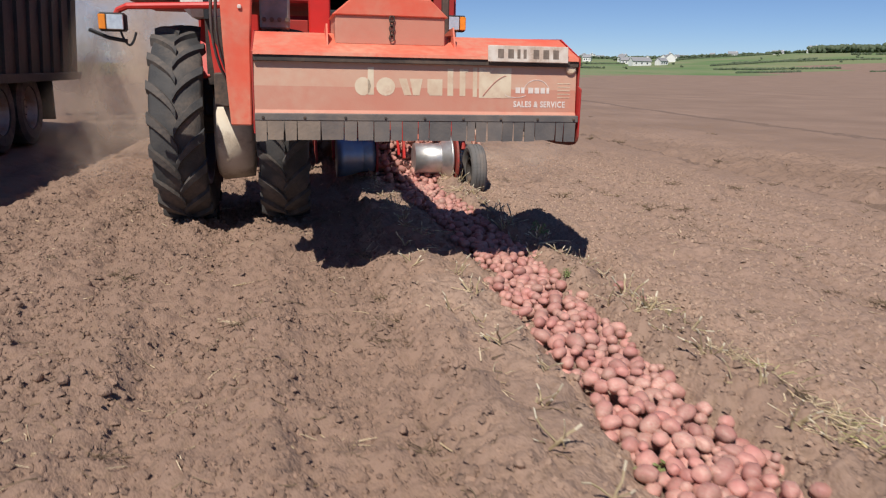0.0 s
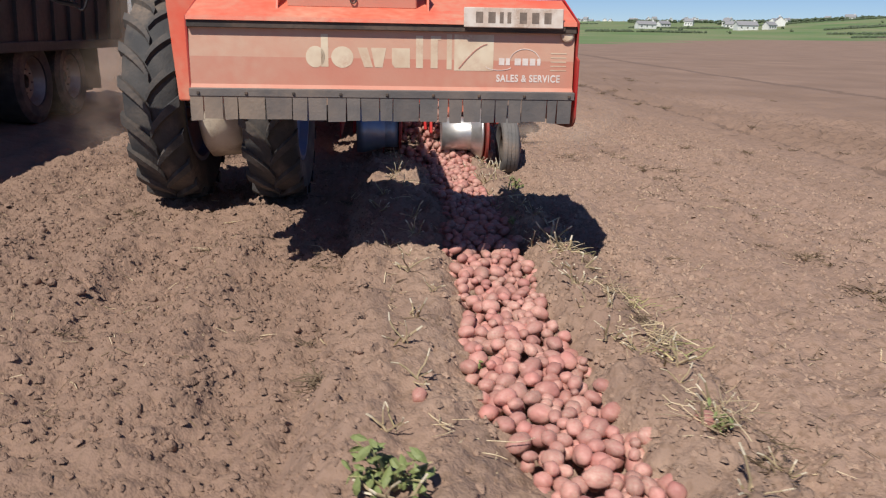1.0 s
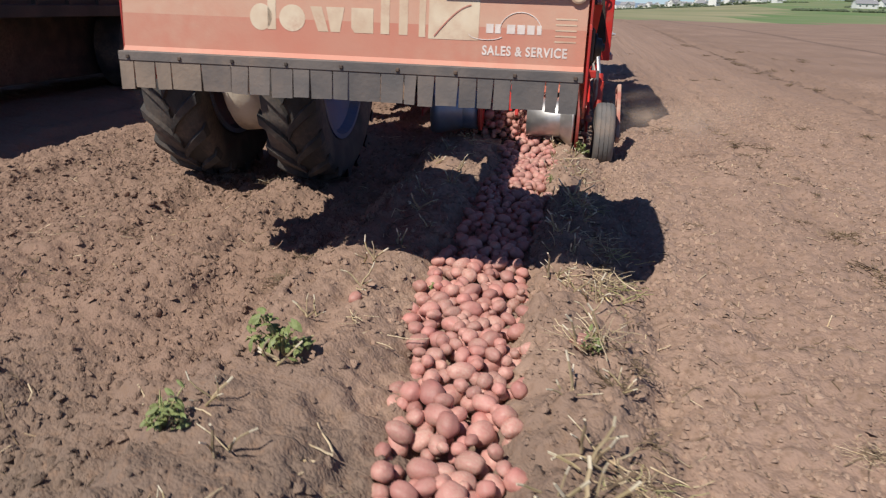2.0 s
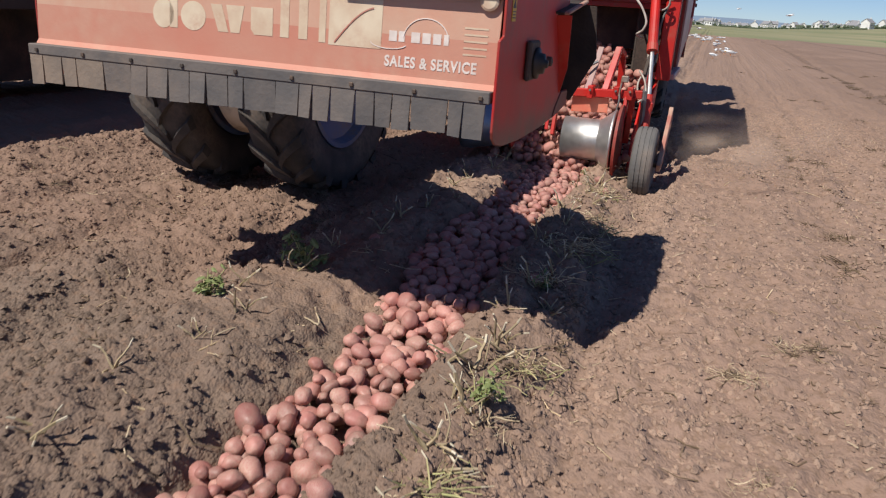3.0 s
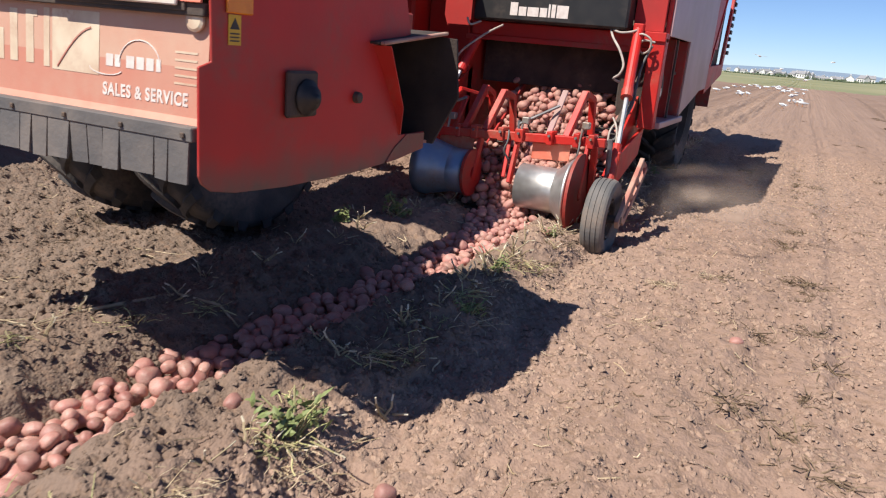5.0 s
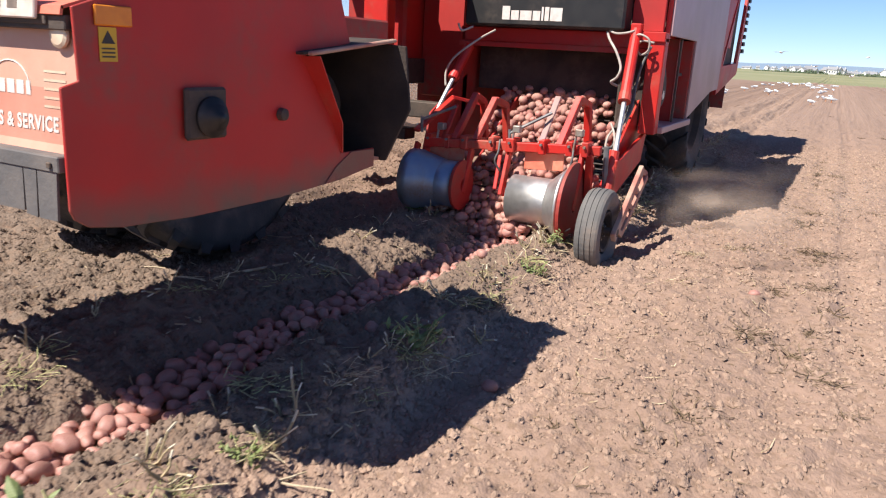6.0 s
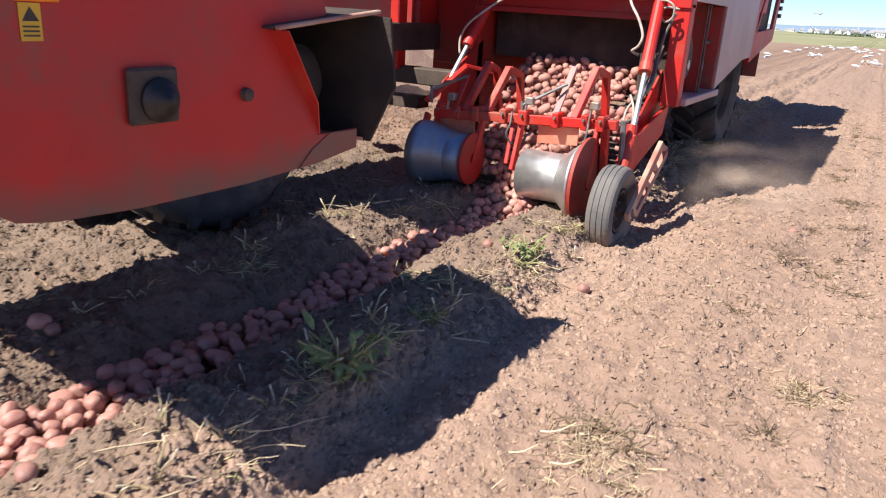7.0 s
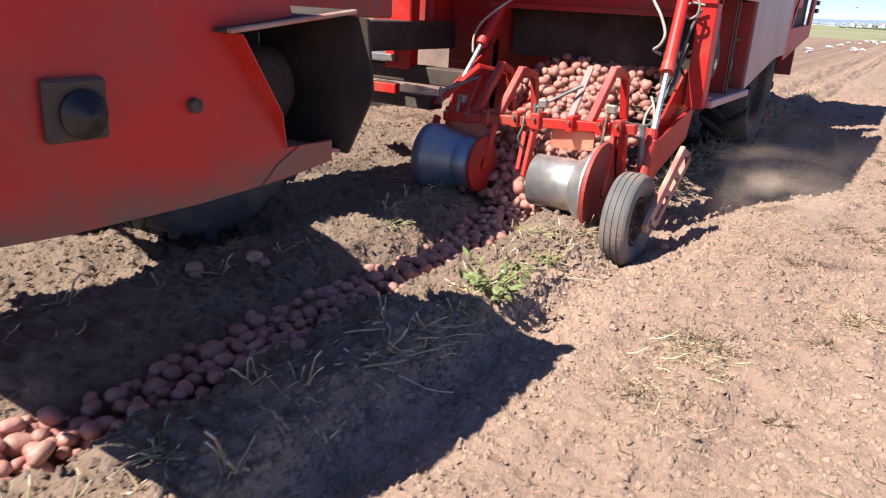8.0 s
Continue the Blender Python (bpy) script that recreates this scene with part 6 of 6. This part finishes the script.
# ---- gulls ----
def gull_parts(name, spread, label, group):
    gull = empty(name, label=label, category="gull", group=group)
    bm = bmesh.new()
    prof = [(-0.22, 0.01), (-0.15, 0.045), (0.0, 0.07), (0.12, 0.055), (0.17, 0.04), (0.22, 0.035), (0.26, 0.008)]
    lathe(bm, prof, 12, False)
    part("body", bm, FEATHER, gull, "", True).matrix_basis = pose(0, 0, 0.17, 0, -8, 90)
    for s in (-1, 1):
        bm = bmesh.new()
        if spread:
            prism(bm, [(0.03 * s, 0.10), (0.30 * s, 0.16), (0.62 * s, -0.05), (0.30 * s, 0.0), (0.03 * s, -0.08)], "z", 0.0, 0.012, 0)
            for v in bm.verts:
                v.co.z += 0.17 + 0.28 * abs(v.co.x) - 0.3 * v.co.x ** 2
        else:
            prism(bm, [(0.12, 0.03), (-0.05, 0.06), (-0.27, 0.02), (-0.05, -0.02)], "x", 0.055 * s, 0.068 * s, 0)
            for v in bm.verts:
                v.co = Vector((v.co.x, v.co.y, v.co.z + 0.16))
        part("wing", bm, WING, gull)
    if not spread:
        for s in (-1, 1):
            part("leg", tube(bmesh.new(), [(0.025 * s, 0, 0), (0.025 * s, 0, 0.12)], 0.006, 5), AMBER, gull)
    part("beak", tube(bmesh.new(), [(0, 0.25, 0.205), (0, 0.31, 0.20)], 0.012, 5, 0.3), YELLOW, gull)
    return gull


def build_gulls():
    rnd = random.Random(77)
    first = gull_parts("gull", False, "white gull standing on the lifted soil", "gulls on the ground")
    first.matrix_basis = pose(2.0, 27, float(ground_z(2.0, 27)), 0, 0, 40)
    for k in range(55):
        y = rnd.uniform(29, 80)
        x = rnd.uniform(-2.4, 3.0)
        copy_thing(first, pose(x, y, float(ground_z(x, y)), 0, 0, rnd.uniform(0, 360)))
    fly = gull_parts("flying_gull", True, "white gull flying with spread wings", "flying gulls")
    flyers.append((fly, Vector((1.2, 58, 2.2)), Vector((-0.4, -0.9, 0.05))))
    for k in range(7):
        g = copy_thing(fly, pose(0, 0, 0))
        flyers.append((g, Vector((rnd.uniform(-2, 4), rnd.uniform(48, 85), rnd.uniform(0.6, 3.0))), Vector((rnd.uniform(-1.5, 1.5), rnd.uniform(-1.5, 0.5), rnd.uniform(-0.1, 0.12)))))


flyers = []
build_gulls()


# ---- dust ----
def dust_material(name, strength, seed):
    """Thin dust: mostly clear, thickest in the middle of a puff and broken into wisps."""
    m = bpy.data.materials.new(name)
    m.use_nodes = True
    nt = m.node_tree
    n, link = nt.nodes, nt.links.new
    n.remove(n["Principled BSDF"])
    coord = n.new("ShaderNodeTexCoord")
    sep = n.new("ShaderNodeSeparateXYZ")
    link(coord.outputs["Object"], sep.inputs[0])

    def math_node(op, a, b):
        k = n.new("ShaderNodeMath")
        k.operation, k.use_clamp = op, op in ("SUBTRACT", "POWER")
        for sock, v in zip(k.inputs, (a, b)):
            if isinstance(v, (int, float)):
                sock.default_value = v
            else:
                link(v, sock)
        return k.outputs[0]

    across = math_node("ADD", math_node("MULTIPLY", sep.outputs[0], sep.outputs[0]), math_node("MULTIPLY", sep.outputs[2], sep.outputs[2]))
    thick = math_node("POWER", math_node("SUBTRACT", 1.0, math_node("MULTIPLY", across, 1.45)), 1.6)
    wisps = n.new("ShaderNodeTexNoise")
    wisps.inputs["Scale"].default_value, wisps.inputs["Detail"].default_value = 1.6 + 0.3 * seed, 4.0
    link(coord.outputs["Object"], wisps.inputs["Vector"])
    soft = n.new("ShaderNodeMapRange")
    soft.inputs[1].default_value, soft.inputs[2].default_value = 0.3, 0.72
    link(wisps.outputs["Fac"], soft.inputs[0])
    amount = math_node("MULTIPLY", math_node("MULTIPLY", thick, soft.outputs[0]), strength)
    clear, body, mixer = n.new("ShaderNodeBsdfTransparent"), n.new("ShaderNodeBsdfDiffuse"), n.new("ShaderNodeMixShader")
    body.inputs["Color"].default_value = (0.74, 0.59, 0.47, 1)
    through_light, both_ways = n.new("ShaderNodeBsdfTranslucent"), n.new("ShaderNodeMixShader")
    through_light.inputs["Color"].default_value = (0.74, 0.59, 0.47, 1)
    link(body.outputs[0], both_ways.inputs[1])
    link(through_light.outputs[0], both_ways.inputs[2])
    link(amount, mixer.inputs[0])
    link(clear.outputs[0], mixer.inputs[1])
    link(both_ways.outputs[0], mixer.inputs[2])
    link(mixer.outputs[0], n["Material Output"].inputs["Surface"])
    return m


dust_puffs = []


def dust_puff(at, size, strength, label, seed, turn):
    v, f = blob(4, 0.12, seed)
    me = bpy.data.meshes.new("dust_puff")
    me.from_pydata(v.tolist(), [], f.tolist())
    me.materials.append(dust_material("drifting_dust", strength, seed))
    me.shade_smooth()
    ob = tagged(new("dust_puff", me), label, "dust", kind="stuff")
    ob.scale = size
    dust_puffs.append((ob, Vector(at), turn))


WHEEL_DUST, DEEP_DUST = "thin tan dust whirled up behind the gauge wheel", "thick tan dust hanging between trailer and harvester"
dust_puff((1.95, 4.72, 0.24), (0.74, 0.75, 0.36), 0.58, WHEEL_DUST, 1, 8)
dust_puff((2.1, 5.7, 0.32), (0.95, 1.1, 0.50), 0.32, WHEEL_DUST, 2, 30)
dust_puff((-3.55, 8.6, 0.9), (1.15, 2.0, 2.0), 0.8, DEEP_DUST, 3, 17)
dust_puff((-4.6, 14.8, 1.8), (4.2, 2.2, 3.8), 0.95, DEEP_DUST, 4, 17)
dust_puff((-3.9, 13.4, 1.6), (2.4, 1.6, 2.8), 0.75, DEEP_DUST, 8, -10)
dust_puff((-2.9, 5.2, 0.5), (1.2, 1.8, 1.1), 0.5, "thin tan dust beside the front tyre", 5, 17)


# ---- motion of the things ----
def motions():
    ends = (0.0, 4.0, 8.0)
    walk(harvester, [(t, pose(*machine_place(t))) for t in ends])
    walk(trailer, [(t, pose(*(Vector((-4.95, 9.0 - 0.35 * t, 0)) + machine_place(t)))) for t in ends])
    for cloud, at, turn in dust_puffs:
        walk(cloud, [(t, pose(*(at + machine_place(t) + Vector((0.02 * t, 0.03 * t, 0.01 * t))), 0, 0, turn + t)) for t in ends])
    steps = [k / 5 for k in range(41)]
    for hub, (at, r, yaw) in SPIN.items():
        walk(hub, [(t, pose(*at, math.degrees(SPEED * t / r), 0, 0)) for t in steps])
    for hub, at in TRAILER_WHEELS.items():
        walk(hub, [(t, pose(*at, math.degrees(SPEED * t / 0.6), 0, 0)) for t in steps])
    for ob, at in carried_up:
        rows, moved = [], False
        for t in steps:
            m = machine_place(t)
            y = at.y - m.y                      # where it is in the harvester's space
            tilt = math.degrees(math.atan(LIFT_SLOPE))
            u = min(1, max(0, (y - LIFT_Y + STRETCH) / STRETCH))
            if y < LIFT_Y:
                z = at.z + (0.0 - at.z) * u
                rows.append((t, pose(at.x, at.y, z, math.degrees(math.atan(LIFT_SLOPE * u)))))
                moved |= u > 0
            else:
                y2 = min(y, 6.75)
                z = LIFT_SLOPE * (y2 - LIFT_Y)
                rows.append((t, pose(at.x, y2 + m.y, z, tilt)))
                moved = True
        if moved:
            walk(ob, rows)
    for g, at, go in flyers:
        heading = math.degrees(math.atan2(-go.x, go.y))
        walk(g, [(t, pose(*(at + go * t), 0, 8 * math.sin(t * 2 + at.x), heading)) for t in (0.0, 1.0, 2.0, 3.0, 4.0, 5.0, 6.0, 7.0, 8.0)])


motions()
